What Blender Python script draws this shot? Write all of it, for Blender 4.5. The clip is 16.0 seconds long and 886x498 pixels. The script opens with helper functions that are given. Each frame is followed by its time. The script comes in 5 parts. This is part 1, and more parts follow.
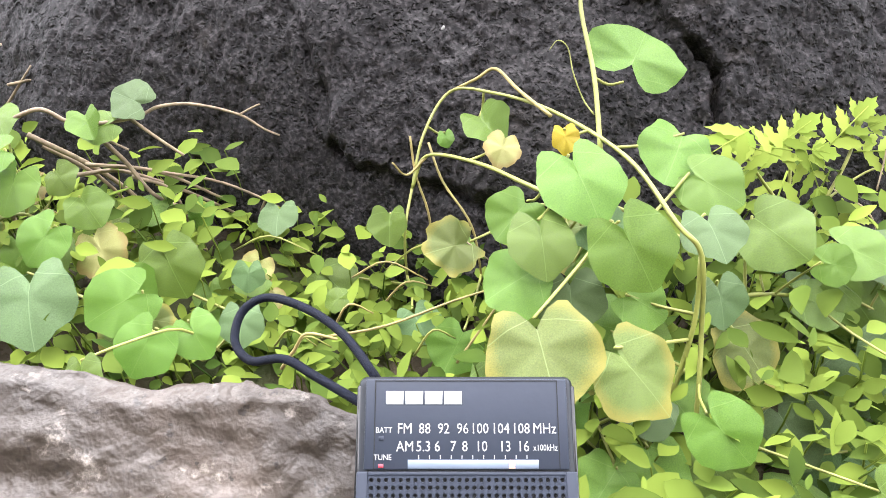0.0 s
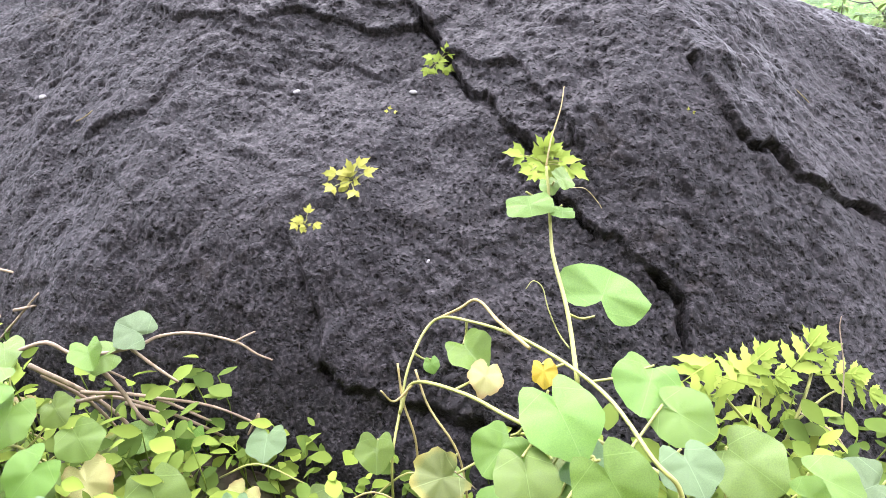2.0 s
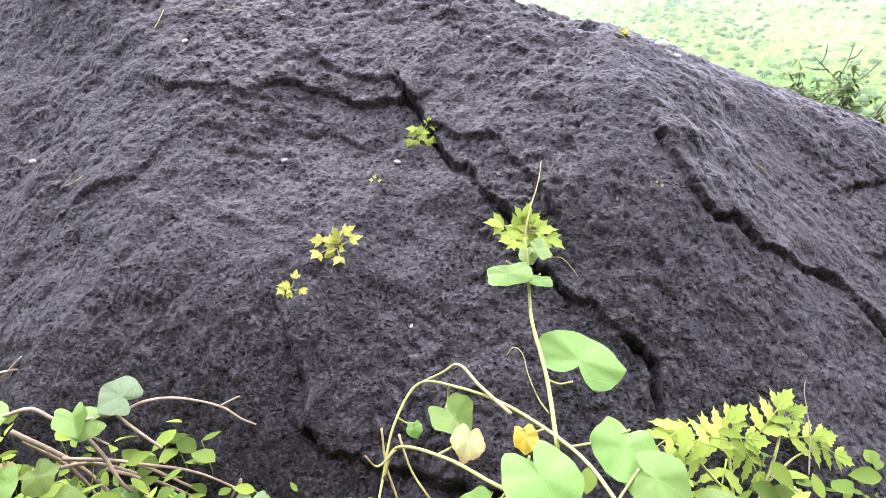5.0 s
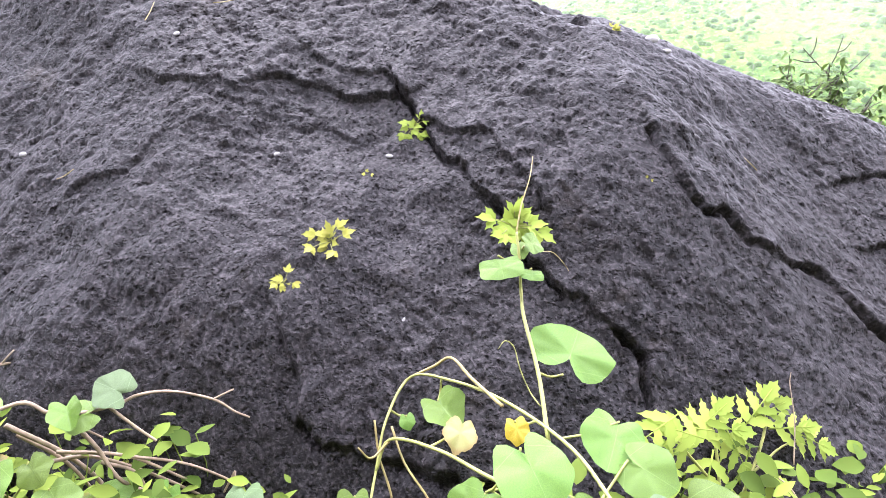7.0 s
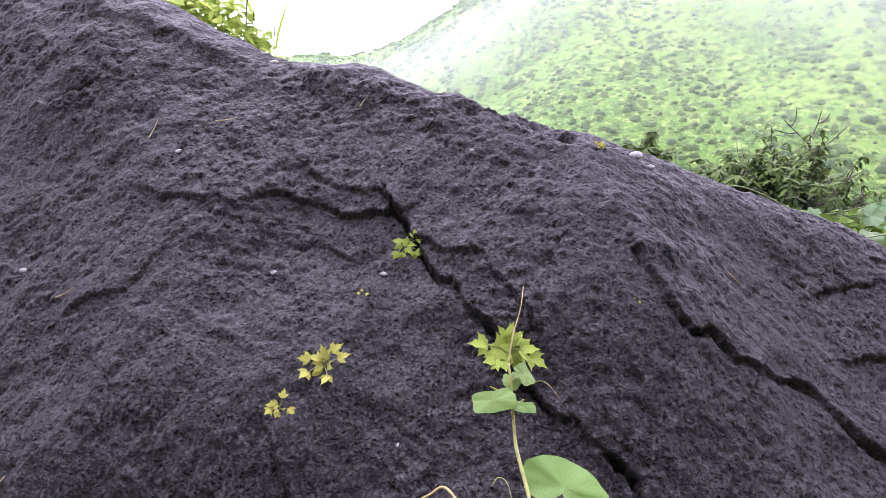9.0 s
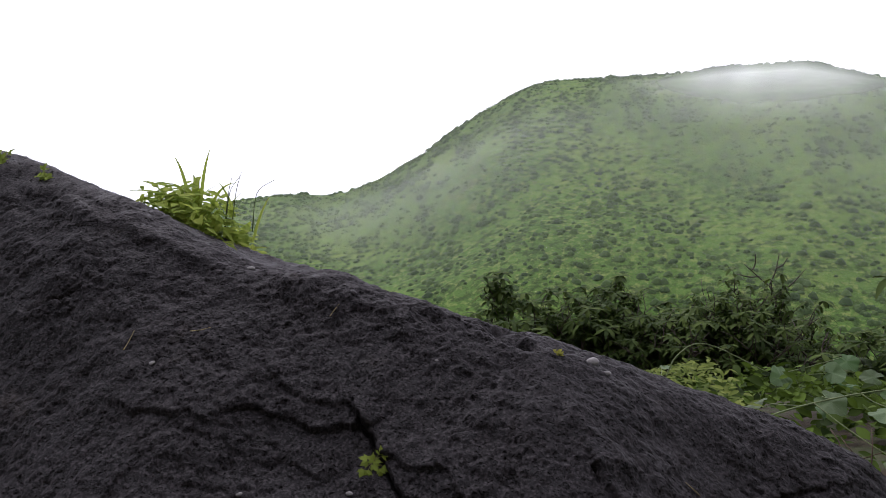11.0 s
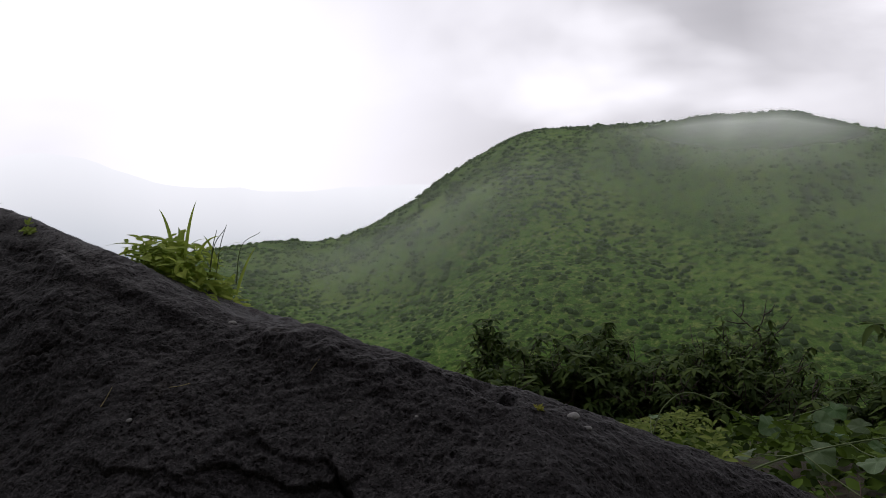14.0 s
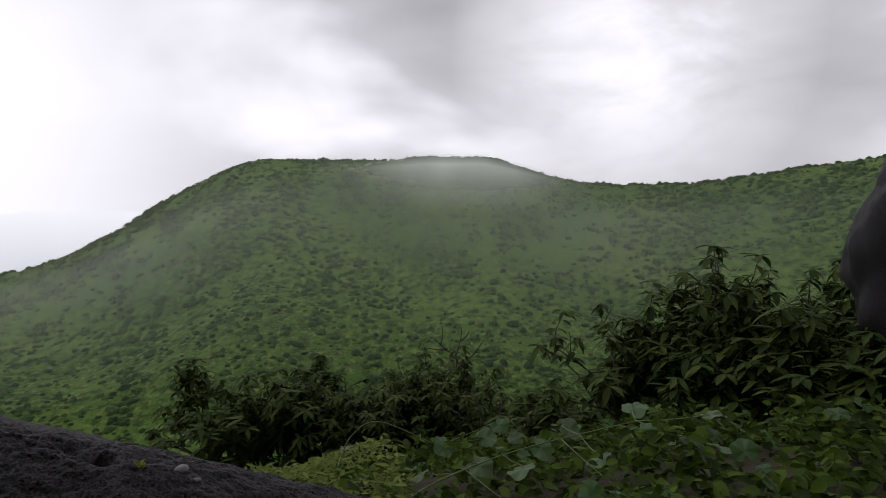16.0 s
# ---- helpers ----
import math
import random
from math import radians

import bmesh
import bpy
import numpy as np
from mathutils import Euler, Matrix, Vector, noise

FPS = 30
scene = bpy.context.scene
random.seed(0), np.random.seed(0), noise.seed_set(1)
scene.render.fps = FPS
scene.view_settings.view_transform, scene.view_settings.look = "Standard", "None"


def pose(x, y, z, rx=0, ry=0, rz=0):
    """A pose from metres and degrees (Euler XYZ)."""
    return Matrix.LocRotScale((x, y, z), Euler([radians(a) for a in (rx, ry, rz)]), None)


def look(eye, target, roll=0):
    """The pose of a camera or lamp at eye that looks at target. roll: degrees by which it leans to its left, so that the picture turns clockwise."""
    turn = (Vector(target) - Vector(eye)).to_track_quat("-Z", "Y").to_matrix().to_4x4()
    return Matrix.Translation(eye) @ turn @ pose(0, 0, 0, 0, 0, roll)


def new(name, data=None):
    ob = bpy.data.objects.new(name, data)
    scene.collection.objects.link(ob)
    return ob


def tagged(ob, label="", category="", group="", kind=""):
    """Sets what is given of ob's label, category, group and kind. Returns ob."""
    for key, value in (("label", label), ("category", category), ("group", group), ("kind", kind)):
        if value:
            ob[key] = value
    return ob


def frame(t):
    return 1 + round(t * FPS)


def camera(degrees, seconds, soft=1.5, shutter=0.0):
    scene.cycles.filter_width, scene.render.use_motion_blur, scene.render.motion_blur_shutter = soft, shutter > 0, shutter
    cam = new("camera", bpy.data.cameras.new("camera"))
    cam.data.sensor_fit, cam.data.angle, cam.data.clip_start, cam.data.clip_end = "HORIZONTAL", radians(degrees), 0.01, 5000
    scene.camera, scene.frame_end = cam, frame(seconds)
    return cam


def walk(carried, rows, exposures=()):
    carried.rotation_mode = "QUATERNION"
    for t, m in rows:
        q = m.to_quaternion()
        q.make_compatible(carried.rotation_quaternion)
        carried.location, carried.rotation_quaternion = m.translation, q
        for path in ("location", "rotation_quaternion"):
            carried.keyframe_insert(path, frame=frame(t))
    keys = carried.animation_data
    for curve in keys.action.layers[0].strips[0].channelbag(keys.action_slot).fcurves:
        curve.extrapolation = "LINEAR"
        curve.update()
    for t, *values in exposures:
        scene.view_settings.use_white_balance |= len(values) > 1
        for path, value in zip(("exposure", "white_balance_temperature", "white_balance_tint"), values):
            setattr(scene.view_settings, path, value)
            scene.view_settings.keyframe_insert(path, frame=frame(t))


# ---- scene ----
cam = camera(67.7, 16.0, 0.8)
PATH = [
    (0, (0.000, 0.000, 0.000), (-0.342, 1.391, -1.396), -3.9),
    (0.5, (0.002, -0.006, 0.020), (-0.357, 1.485, -1.264), -4.0),
    (1, (-0.000, -0.006, 0.029), (-0.353, 1.567, -1.154), -3.0),
    (1.5, (-0.001, -0.004, 0.039), (-0.344, 1.654, -1.025), -3.0),
    (2, (-0.001, -0.002, 0.045), (-0.328, 1.720, -0.916), -2.5),
    (2.5, (-0.005, -0.009, 0.059), (-0.338, 1.752, -0.829), -1.9),
    (3, (-0.005, -0.012, 0.064), (-0.298, 1.789, -0.754), -0.7),
    (3.5, (-0.005, -0.014, 0.070), (-0.275, 1.804, -0.718), -0.4),
    (4, (-0.003, -0.016, 0.067), (-0.273, 1.801, -0.724), -0.8),
    (6.5, (-0.009, -0.017, 0.065), (-0.252, 1.772, -0.795), -1.1),
    (7, (-0.006, -0.020, 0.070), (-0.236, 1.778, -0.776), -0.7),
    (7.5, (-0.012, -0.019, 0.082), (-0.210, 1.799, -0.729), 0.0),
    (8, (-0.008, -0.018, 0.092), (-0.209, 1.813, -0.688), -0.2),
    (8.5, (-0.007, -0.016, 0.107), (-0.214, 1.830, -0.634), -0.8),
    (9, (-0.007, -0.011, 0.130), (-0.221, 1.860, -0.545), -0.6),
    (9.5, (-0.005, -0.010, 0.155), (-0.208, 1.885, -0.454), -0.5),
    (10, (-0.002, -0.008, 0.189), (-0.151, 1.918, -0.330), -0.4),
    (10.2, (0.005, -0.011, 0.201), (-0.136, 1.927, -0.275), -0.9),
    (12.3, (0.008, -0.038, 0.240), (-0.150, 1.954, 0.155), 0.2),
    (12.5, (0.005, -0.039, 0.242), (-0.160, 1.952, 0.155), 0.0),
    (13, (0.008, -0.038, 0.241), (-0.178, 1.951, 0.138), -0.2),
    (13.5, (0.011, -0.038, 0.241), (-0.181, 1.949, 0.112), -0.6),
    (14, (0.021, -0.032, 0.240), (-0.096, 1.960, 0.097), -0.5),
    (14.5, (0.049, -0.024, 0.238), (0.081, 1.971, 0.105), -0.8),
    (15, (0.092, -0.013, 0.239), (0.370, 1.965, 0.142), -0.5),
    (15.5, (0.130, -0.017, 0.239), (0.619, 1.921, 0.169), 0.2),
    (16, (0.159, -0.036, 0.248), (0.846, 1.842, 0.204), 0.7),
]
EXPOSURE = [(0, 0.95, 6300, 11), (1.0, 0.85, 6150, 14), (2.0, 1.2, 5950, 19), (3.5, 1.3, 5750, 24), (4.0, 1.08, 5850, 22), (6.5, 1.3, 5850, 22), (8.0, 0.95, 5850, 22), (8.5, 0.7, 5850, 28), (9.0, 0.35, 5800, 35), (9.5, 0.1, 5800, 42), (10.0, -0.25, 5800, 42), (10.2, -0.5, 5850, 38), (12.3, -2.8, 6350, 14), (13.5, -2.85, 6350, 14), (16, -2.85, 6350, 14)]
walk(cam, [(t, look(e, p, roll)) for t, e, p, roll in PATH], EXPOSURE)

# ---- world and sun: overcast daylight, brightest low over the far valley ----
world = bpy.data.worlds.new("overcast_sky")
scene.world = world
world.use_nodes = True
wt = world.node_tree
wt.nodes.clear()


def wnode(kind, **props):
    n = wt.nodes.new(kind)
    for k, v in props.items():
        n.inputs[k].default_value = v
    return n


def wlink(a, ao, b, bi):
    wt.links.new(a.outputs[ao], b.inputs[bi])


def wramp(stops):
    n = wt.nodes.new("ShaderNodeValToRGB")
    el = n.color_ramp.elements
    while len(el) < len(stops):
        el.new(0.5)
    for e, (p, c) in zip(el, stops):
        e.position, e.color = p, (*c, 1)
    return n


w_out = wt.nodes.new("ShaderNodeOutputWorld")
w_bg = wnode("ShaderNodeBackground", Strength=1.0)
w_sky = wt.nodes.new("ShaderNodeTexSky")
w_sky.sky_type, w_sky.sun_disc = "NISHITA", False
w_sky.sun_elevation, w_sky.sun_rotation = radians(52), radians(-25)
w_skyscale = wt.nodes.new("ShaderNodeMix")
w_skyscale.data_type, w_skyscale.blend_type = "RGBA", "MULTIPLY"
w_skyscale.inputs[0].default_value = 1.0
w_skyscale.inputs[7].default_value = (0.15, 0.15, 0.15, 1)
w_co = wt.nodes.new("ShaderNodeTexCoord")
w_map = wt.nodes.new("ShaderNodeMapping")
w_map.inputs["Scale"].default_value = (1.0, 1.0, 2.3)
w_map.inputs["Location"].default_value = (0.3, 0.1, 0.0)
w_noise = wnode("ShaderNodeTexNoise", Scale=1.7, Detail=4.5, Roughness=0.45, Distortion=0.25)
w_cloud = wramp([(0.34, (3.1, 3.05, 3.16)), (0.5, (4.5, 4.43, 4.58)), (0.62, (8.0, 7.9, 8.1))])
w_dot = wt.nodes.new("ShaderNodeVectorMath")
w_dot.operation = "DOT_PRODUCT"
w_dot.inputs[1].default_value = Vector((-0.34, 0.92, 0.14)).normalized()
w_glow = wramp([(0.86, (0.0, 0.0, 0.0)), (0.95, (0.5, 0.5, 0.52)), (1.0, (1.0, 1.0, 1.0))])
w_bright = wt.nodes.new("ShaderNodeMix")
w_bright.data_type = "RGBA"
w_bright.inputs[7].default_value = (8.2, 8.1, 8.4, 1)
w_mix = wt.nodes.new("ShaderNodeMix")
w_mix.data_type = "RGBA"
w_mix.inputs[0].default_value = 0.93
wlink(w_co, "Generated", w_map, "Vector")
wlink(w_map, "Vector", w_noise, "Vector")
wlink(w_noise, "Fac", w_cloud, "Fac")
wlink(w_co, "Generated", w_dot, 0)
wlink(w_dot, "Value", w_glow, "Fac")
wt.links.new(w_glow.outputs["Color"], w_bright.inputs[0])
wt.links.new(w_cloud.outputs["Color"], w_bright.inputs[6])
wt.links.new(w_sky.outputs["Color"], w_skyscale.inputs[6])
wt.links.new(w_skyscale.outputs[2], w_mix.inputs[6])
wt.links.new(w_bright.outputs[2], w_mix.inputs[7])
w_dot2 = wt.nodes.new("ShaderNodeVectorMath")
w_dot2.operation = "DOT_PRODUCT"
w_dot2.inputs[1].default_value = Vector((0.56, 0.79, 0.26)).normalized()
w_gap = wramp([(0.968, (0.0, 0.0, 0.0)), (0.988, (0.5, 0.5, 0.5)), (1.0, (1.0, 1.0, 1.0))])
w_open = wt.nodes.new("ShaderNodeMix")
w_open.data_type = "RGBA"
w_open.inputs[7].default_value = (7.7, 7.6, 7.8, 1)
wlink(w_co, "Generated", w_dot2, 0)
wlink(w_dot2, "Value", w_gap, "Fac")
w_rag = wnode("ShaderNodeTexNoise", Scale=5.0, Detail=5.0, Roughness=0.55, Distortion=0.4)
w_torn = wramp([(0.36, (0.6, 0.6, 0.6)), (0.6, (1.0, 1.0, 1.0))])
w_part = wt.nodes.new("ShaderNodeMath")
w_part.operation = "MULTIPLY"
wlink(w_map, "Vector", w_rag, "Vector")
wlink(w_rag, "Fac", w_torn, "Fac")
wt.links.new(w_gap.outputs["Color"], w_part.inputs[0])
wt.links.new(w_torn.outputs["Color"], w_part.inputs[1])
wt.links.new(w_part.outputs[0], w_open.inputs[0])
wt.links.new(w_mix.outputs[2], w_open.inputs[6])
wt.links.new(w_open.outputs[2], w_bg.inputs["Color"])
wlink(w_bg, "Background", w_out, "Surface")

sun_data = bpy.data.lights.new("sun", "SUN")
sun_data.energy, sun_data.angle, sun_data.color = 2.4, radians(11), (1.0, 0.96, 0.9)
sun = new("sun", sun_data)
sun.matrix_world = look((-8, 17, 24), (0, 0, 0))


# ---- materials ----
class Nodes:
    """A small builder for one procedural material."""

    def __init__(self, name):
        self.mat = bpy.data.materials.new(name)
        self.mat.use_nodes = True
        self.t = self.mat.node_tree
        self.t.nodes.clear()
        self.out = self.t.nodes.new("ShaderNodeOutputMaterial")

    def node(self, kind, **props):
        n = self.t.nodes.new(kind)
        for k, v in props.items():
            n.inputs[k.replace("_", " ")].default_value = v
        return n

    def link(self, a, b):
        self.t.links.new(a, b)

    def coord(self, which="Object"):
        return self.node("ShaderNodeTexCoord").outputs[which]

    def noise(self, co, scale, detail=4.0, rough=0.55, distortion=0.0):
        n = self.node("ShaderNodeTexNoise", Scale=scale, Detail=detail, Roughness=rough, Distortion=distortion)
        self.link(co, n.inputs["Vector"])
        return n.outputs["Fac"]

    def ramp(self, fac, stops, output="Color"):
        n = self.node("ShaderNodeValToRGB")
        el = n.color_ramp.elements
        while len(el) < len(stops):
            el.new(0.5)
        for e, (p, c) in zip(el, stops):
            e.position = p
            e.color = (*c, 1) if isinstance(c, tuple) else (c, c, c, 1)
        self.link(fac, n.inputs["Fac"])
        return n.outputs[output]

    def mix(self, fac, a, b, blend="MIX"):
        n = self.node("ShaderNodeMix")
        n.data_type, n.blend_type = "RGBA", blend
        for value, socket in ((fac, n.inputs[0]), (a, n.inputs[6]), (b, n.inputs[7])):
            if isinstance(value, (int, float)):
                socket.default_value = value
            elif isinstance(value, tuple):
                socket.default_value = (*value, 1)
            else:
                self.link(value, socket)
        return n.outputs[2]

    def math(self, op, a, b=0.0, c=0.0):
        n = self.node("ShaderNodeMath")
        n.operation = op
        for value, socket in zip((a, b, c), n.inputs):
            if isinstance(value, (int, float)):
                socket.default_value = value
            else:
                self.link(value, socket)
        return n.outputs[0]

    def bump(self, height, strength, distance, under=None):
        n = self.node("ShaderNodeBump", Strength=strength, Distance=distance)
        self.link(height, n.inputs["Height"])
        if under is not None:
            self.link(under, n.inputs["Normal"])
        return n.outputs["Normal"]

    def surface(self, color, rough=0.6, metal=0.0, normal=None, spec=0.5):
        n = self.node("ShaderNodeBsdfPrincipled", Metallic=metal)
        n.inputs["Specular IOR Level"].default_value = spec
        for value, socket in ((color, n.inputs["Base Color"]), (rough, n.inputs["Roughness"])):
            if isinstance(value, (int, float)):
                socket.default_value = value
            elif isinstance(value, tuple):
                socket.default_value = (*value, 1)
            else:
                self.link(value, socket)
        if normal is not None:
            self.link(normal, n.inputs["Normal"])
        return n.outputs[0]

    def done(self, shader):
        self.link(shader, self.out.inputs["Surface"])
        return self.mat


def plain(name, color, rough=0.5, metal=0.0, vary=0.12, scale=60.0, bump=0.0, spec=0.5):
    m = Nodes(name)
    co = m.coord()
    f = m.noise(co, scale, 5.0)
    dark, light = tuple(c * (1 - vary) for c in color), tuple(min(1, c * (1 + vary)) for c in color)
    col = m.ramp(f, [(0.3, dark), (0.7, light)])
    nrm = m.bump(m.noise(co, scale * 6, 3.0), bump, 0.0005) if bump else None
    return m.done(m.surface(col, rough, metal, nrm, spec))


def rock_material():
    m = Nodes("dark_basalt")
    co = m.coord()
    jitter = m.node("ShaderNodeTexNoise", Scale=170.0, Detail=3.0)
    m.link(co, jitter.inputs["Vector"])
    shift = m.node("ShaderNodeVectorMath")
    shift.operation = "SCALE"
    shift.inputs["Scale"].default_value = 0.0060
    m.link(jitter.outputs["Color"], shift.inputs[0])
    warp = m.node("ShaderNodeVectorMath")
    warp.operation = "ADD"
    m.link(co, warp.inputs[0])
    m.link(shift.outputs[0], warp.inputs[1])

    def pits(scale, least, most, rim):
        """Round holes of many sizes, one in each cell: 1 inside, 0 on the skin."""
        cell = m.node("ShaderNodeTexVoronoi", Scale=scale)
        m.link(warp.outputs[0], cell.inputs["Vector"])
        pick = m.node("ShaderNodeSeparateColor")
        m.link(cell.outputs["Color"], pick.inputs[0])
        size = m.math("MULTIPLY_ADD", pick.outputs[0], most - least, least)
        deep = m.math("DIVIDE", m.math("SUBTRACT", size, cell.outputs["Distance"]), rim)
        return m.math("MINIMUM", m.math("MAXIMUM", deep, 0.0), 1.0)

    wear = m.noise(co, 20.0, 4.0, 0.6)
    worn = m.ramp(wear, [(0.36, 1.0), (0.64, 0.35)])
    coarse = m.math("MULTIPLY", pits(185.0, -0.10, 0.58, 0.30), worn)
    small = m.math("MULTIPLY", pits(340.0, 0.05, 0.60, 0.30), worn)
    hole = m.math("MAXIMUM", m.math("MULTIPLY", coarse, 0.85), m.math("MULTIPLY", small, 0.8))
    big = m.noise(co, 4.0, 5.0, 0.6)
    mid = m.noise(co, 38.0, 6.0, 0.65)
    fine = m.noise(co, 300.0, 2.0, 0.5)
    base = m.ramp(big, [(0.30, (0.0092, 0.0082, 0.0092)), (0.5, (0.0126, 0.0112, 0.0123)), (0.68, (0.0178, 0.0156, 0.0166))])
    base = m.mix(m.ramp(mid, [(0.35, 0.0), (0.7, 0.6)]), base, (0.0210, 0.0183, 0.0196))
    base = m.mix(m.ramp(fine, [(0.50, 0.0), (0.70, 0.7)]), base, (0.066, 0.059, 0.062))
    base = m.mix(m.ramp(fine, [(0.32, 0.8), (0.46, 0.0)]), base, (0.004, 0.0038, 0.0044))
    # the pits' shade is put into the colour: near-black inside each hole
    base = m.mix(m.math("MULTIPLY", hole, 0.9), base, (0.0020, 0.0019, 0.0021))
    base = m.mix(m.ramp(m.noise(co, 11.0, 6.0, 0.7), [(0.6, 0.0), (0.74, 0.35)]), base, (0.030, 0.020, 0.011))
    rough = m.ramp(mid, [(0.3, 0.50), (0.7, 0.68)])
    n1 = m.bump(m.math("SUBTRACT", 1.0, coarse), 1.0, 0.0036)
    n2 = m.bump(m.math("SUBTRACT", 1.0, small), 1.0, 0.0020, n1)
    n3 = m.bump(fine, 0.7, 0.0012, n2)
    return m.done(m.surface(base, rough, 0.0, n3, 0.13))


def slab_material():
    m = Nodes("weathered_tan_stone")
    co = m.coord()
    base = m.ramp(m.noise(co, 14.0, 6.0, 0.6), [(0.3, (0.025, 0.018, 0.0142)), (0.52, (0.048, 0.036, 0.029)), (0.72, (0.112, 0.086, 0.072))])
    base = m.mix(m.ramp(m.noise(co, 60.0, 6.0, 0.7), [(0.58, 0.0), (0.74, 0.8)]), base, (0.40, 0.35, 0.31))
    base = m.mix(m.ramp(m.noise(co, 33.0, 5.0, 0.6, 0.6), [(0.56, 0.0), (0.66, 0.85)]), base, (0.030, 0.022, 0.018))
    base = m.mix(m.ramp(m.noise(co, 170.0, 3.0, 0.6), [(0.62, 0.0), (0.68, 0.9)]), base, (0.018, 0.013, 0.011))
    fine = m.noise(co, 220.0, 5.0, 0.7)
    n1 = m.bump(m.noise(co, 50.0, 4.0), 0.9, 0.006)
    n2 = m.bump(fine, 0.5, 0.0012, n1)
    return m.done(m.surface(base, m.ramp(fine, [(0.3, 0.35), (0.7, 0.62)]), 0.0, n2))


def leaf_material(name, tone, edge=None, veins=0.35, spots=0.0, rough=0.5):
    """A leaf blade with paler veins that run out from the stalk, laid by the leaf's own map."""
    m = Nodes(name)
    uv = m.coord("UV")
    sep = m.node("ShaderNodeSeparateXYZ")
    m.link(uv, sep.inputs[0])
    u, v = m.math("SUBTRACT", sep.outputs[0], 0.5), m.math("SUBTRACT", 0.80, sep.outputs[1])
    ang = m.math("ARCTAN2", u, v)
    rad = m.math("SQRT", m.math("ADD", m.math("MULTIPLY", u, u), m.math("MULTIPLY", v, v)))
    wave = m.math("ABSOLUTE", m.math("SINE", m.math("MULTIPLY", ang, 2.6)))
    line = m.math("MULTIPLY", wave, m.math("ADD", rad, 0.02))
    vein = m.ramp(line, [(0.0, 1.0), (0.022, 0.0)])
    co = m.coord()
    rnd = m.node("ShaderNodeObjectInfo").outputs["Random"]
    hue = m.node("ShaderNodeHueSaturation")
    m.link(m.math("ADD", 0.485, m.math("MULTIPLY", rnd, 0.03)), hue.inputs["Hue"])
    m.link(m.math("ADD", 0.78, m.math("MULTIPLY", rnd, 0.45)), hue.inputs["Value"])
    blade = m.ramp(m.noise(co, 70.0, 5.0, 0.6), [(0.3, tuple(c * 0.78 for c in tone)), (0.7, tuple(c * 1.18 for c in tone))])
    m.link(blade, hue.inputs["Color"])
    col = hue.outputs["Color"]
    if edge:
        dx, dy = u, m.math("SUBTRACT", sep.outputs[1], 0.5)
        rim = m.math("SQRT", m.math("ADD", m.math("MULTIPLY", dx, dx), m.math("MULTIPLY", dy, dy)))
        rim = m.math("ADD", rim, m.math("MULTIPLY", m.math("SUBTRACT", m.noise(co, 90.0, 4.0), 0.5), 0.22))
        col = m.mix(m.ramp(rim, [(0.36, 0.0), (0.50, 0.9)]), col, edge)
    if spots:
        col = m.mix(m.ramp(m.noise(co, 160.0, 3.0), [(0.66, 0.0), (0.72, spots)]), col, (0.22, 0.16, 0.05))
    col = m.mix(m.math("MULTIPLY", vein, veins), col, tuple(min(1, c * 1.6 + 0.06) for c in tone))
    nrm = m.bump(m.math("ADD", m.math("MULTIPLY", vein, -0.5), m.noise(co, 240.0, 4.0)), 0.35, 0.0012)
    body = m.surface(col, rough, 0.0, nrm, 0.4)
    back = m.node("ShaderNodeBsdfTranslucent")
    m.link(col, back.inputs["Color"])
    mixer = m.node("ShaderNodeMixShader", Fac=0.38)
    m.link(body, mixer.inputs[1])
    m.link(back.outputs[0], mixer.inputs[2])
    return m.done(mixer.outputs[0])


def foliage_material(name, low, high, glow=0.3, scale=9.0):
    """Small leaves in a crowd, each of its own tone."""
    m = Nodes(name)
    isl = m.node("ShaderNodeNewGeometry").outputs["Random Per Island"]
    col = m.ramp(isl, [(0.0, low), (0.55, tuple((a + b) / 2 for a, b in zip(low, high))), (1.0, high)])
    col = m.mix(m.ramp(m.noise(m.coord(), scale, 4.0), [(0.35, 0.0), (0.7, 0.45)]), col, tuple(c * 0.7 for c in high))
    body = m.surface(col, 0.7, 0.0, None, 0.12)
    back = m.node("ShaderNodeBsdfTranslucent")
    m.link(col, back.inputs["Color"])
    mixer = m.node("ShaderNodeMixShader", Fac=glow)
    m.link(body, mixer.inputs[1])
    m.link(back.outputs[0], mixer.inputs[2])
    return m.done(mixer.outputs[0])


def terrain_material():
    m = Nodes("monsoon_grass_hillside")
    co = m.coord()
    base = m.ramp(m.noise(co, 0.02, 6.0, 0.6), [(0.3, (0.052, 0.108, 0.022)), (0.55, (0.084, 0.152, 0.030)), (0.75, (0.136, 0.194, 0.045))])
    base = m.mix(m.ramp(m.noise(co, 0.28, 6.0, 0.7), [(0.46, 0.0), (0.60, 0.78)]), base, (0.022, 0.042, 0.013))
    base = m.mix(m.ramp(m.noise(co, 0.5, 5.0, 0.7), [(0.52, 0.0), (0.64, 0.8)]), base, (0.17, 0.215, 0.06))
    base = m.mix(m.ramp(m.noise(co, 0.07, 5.0, 0.6, 0.6), [(0.6, 0.0), (0.72, 0.5)]), base, (0.10, 0.105, 0.055))
    nrm = m.bump(m.noise(co, 0.6, 5.0, 0.7), 0.8, 1.2)
    return m.done(m.surface(base, 0.9, 0.0, nrm, 0.1))


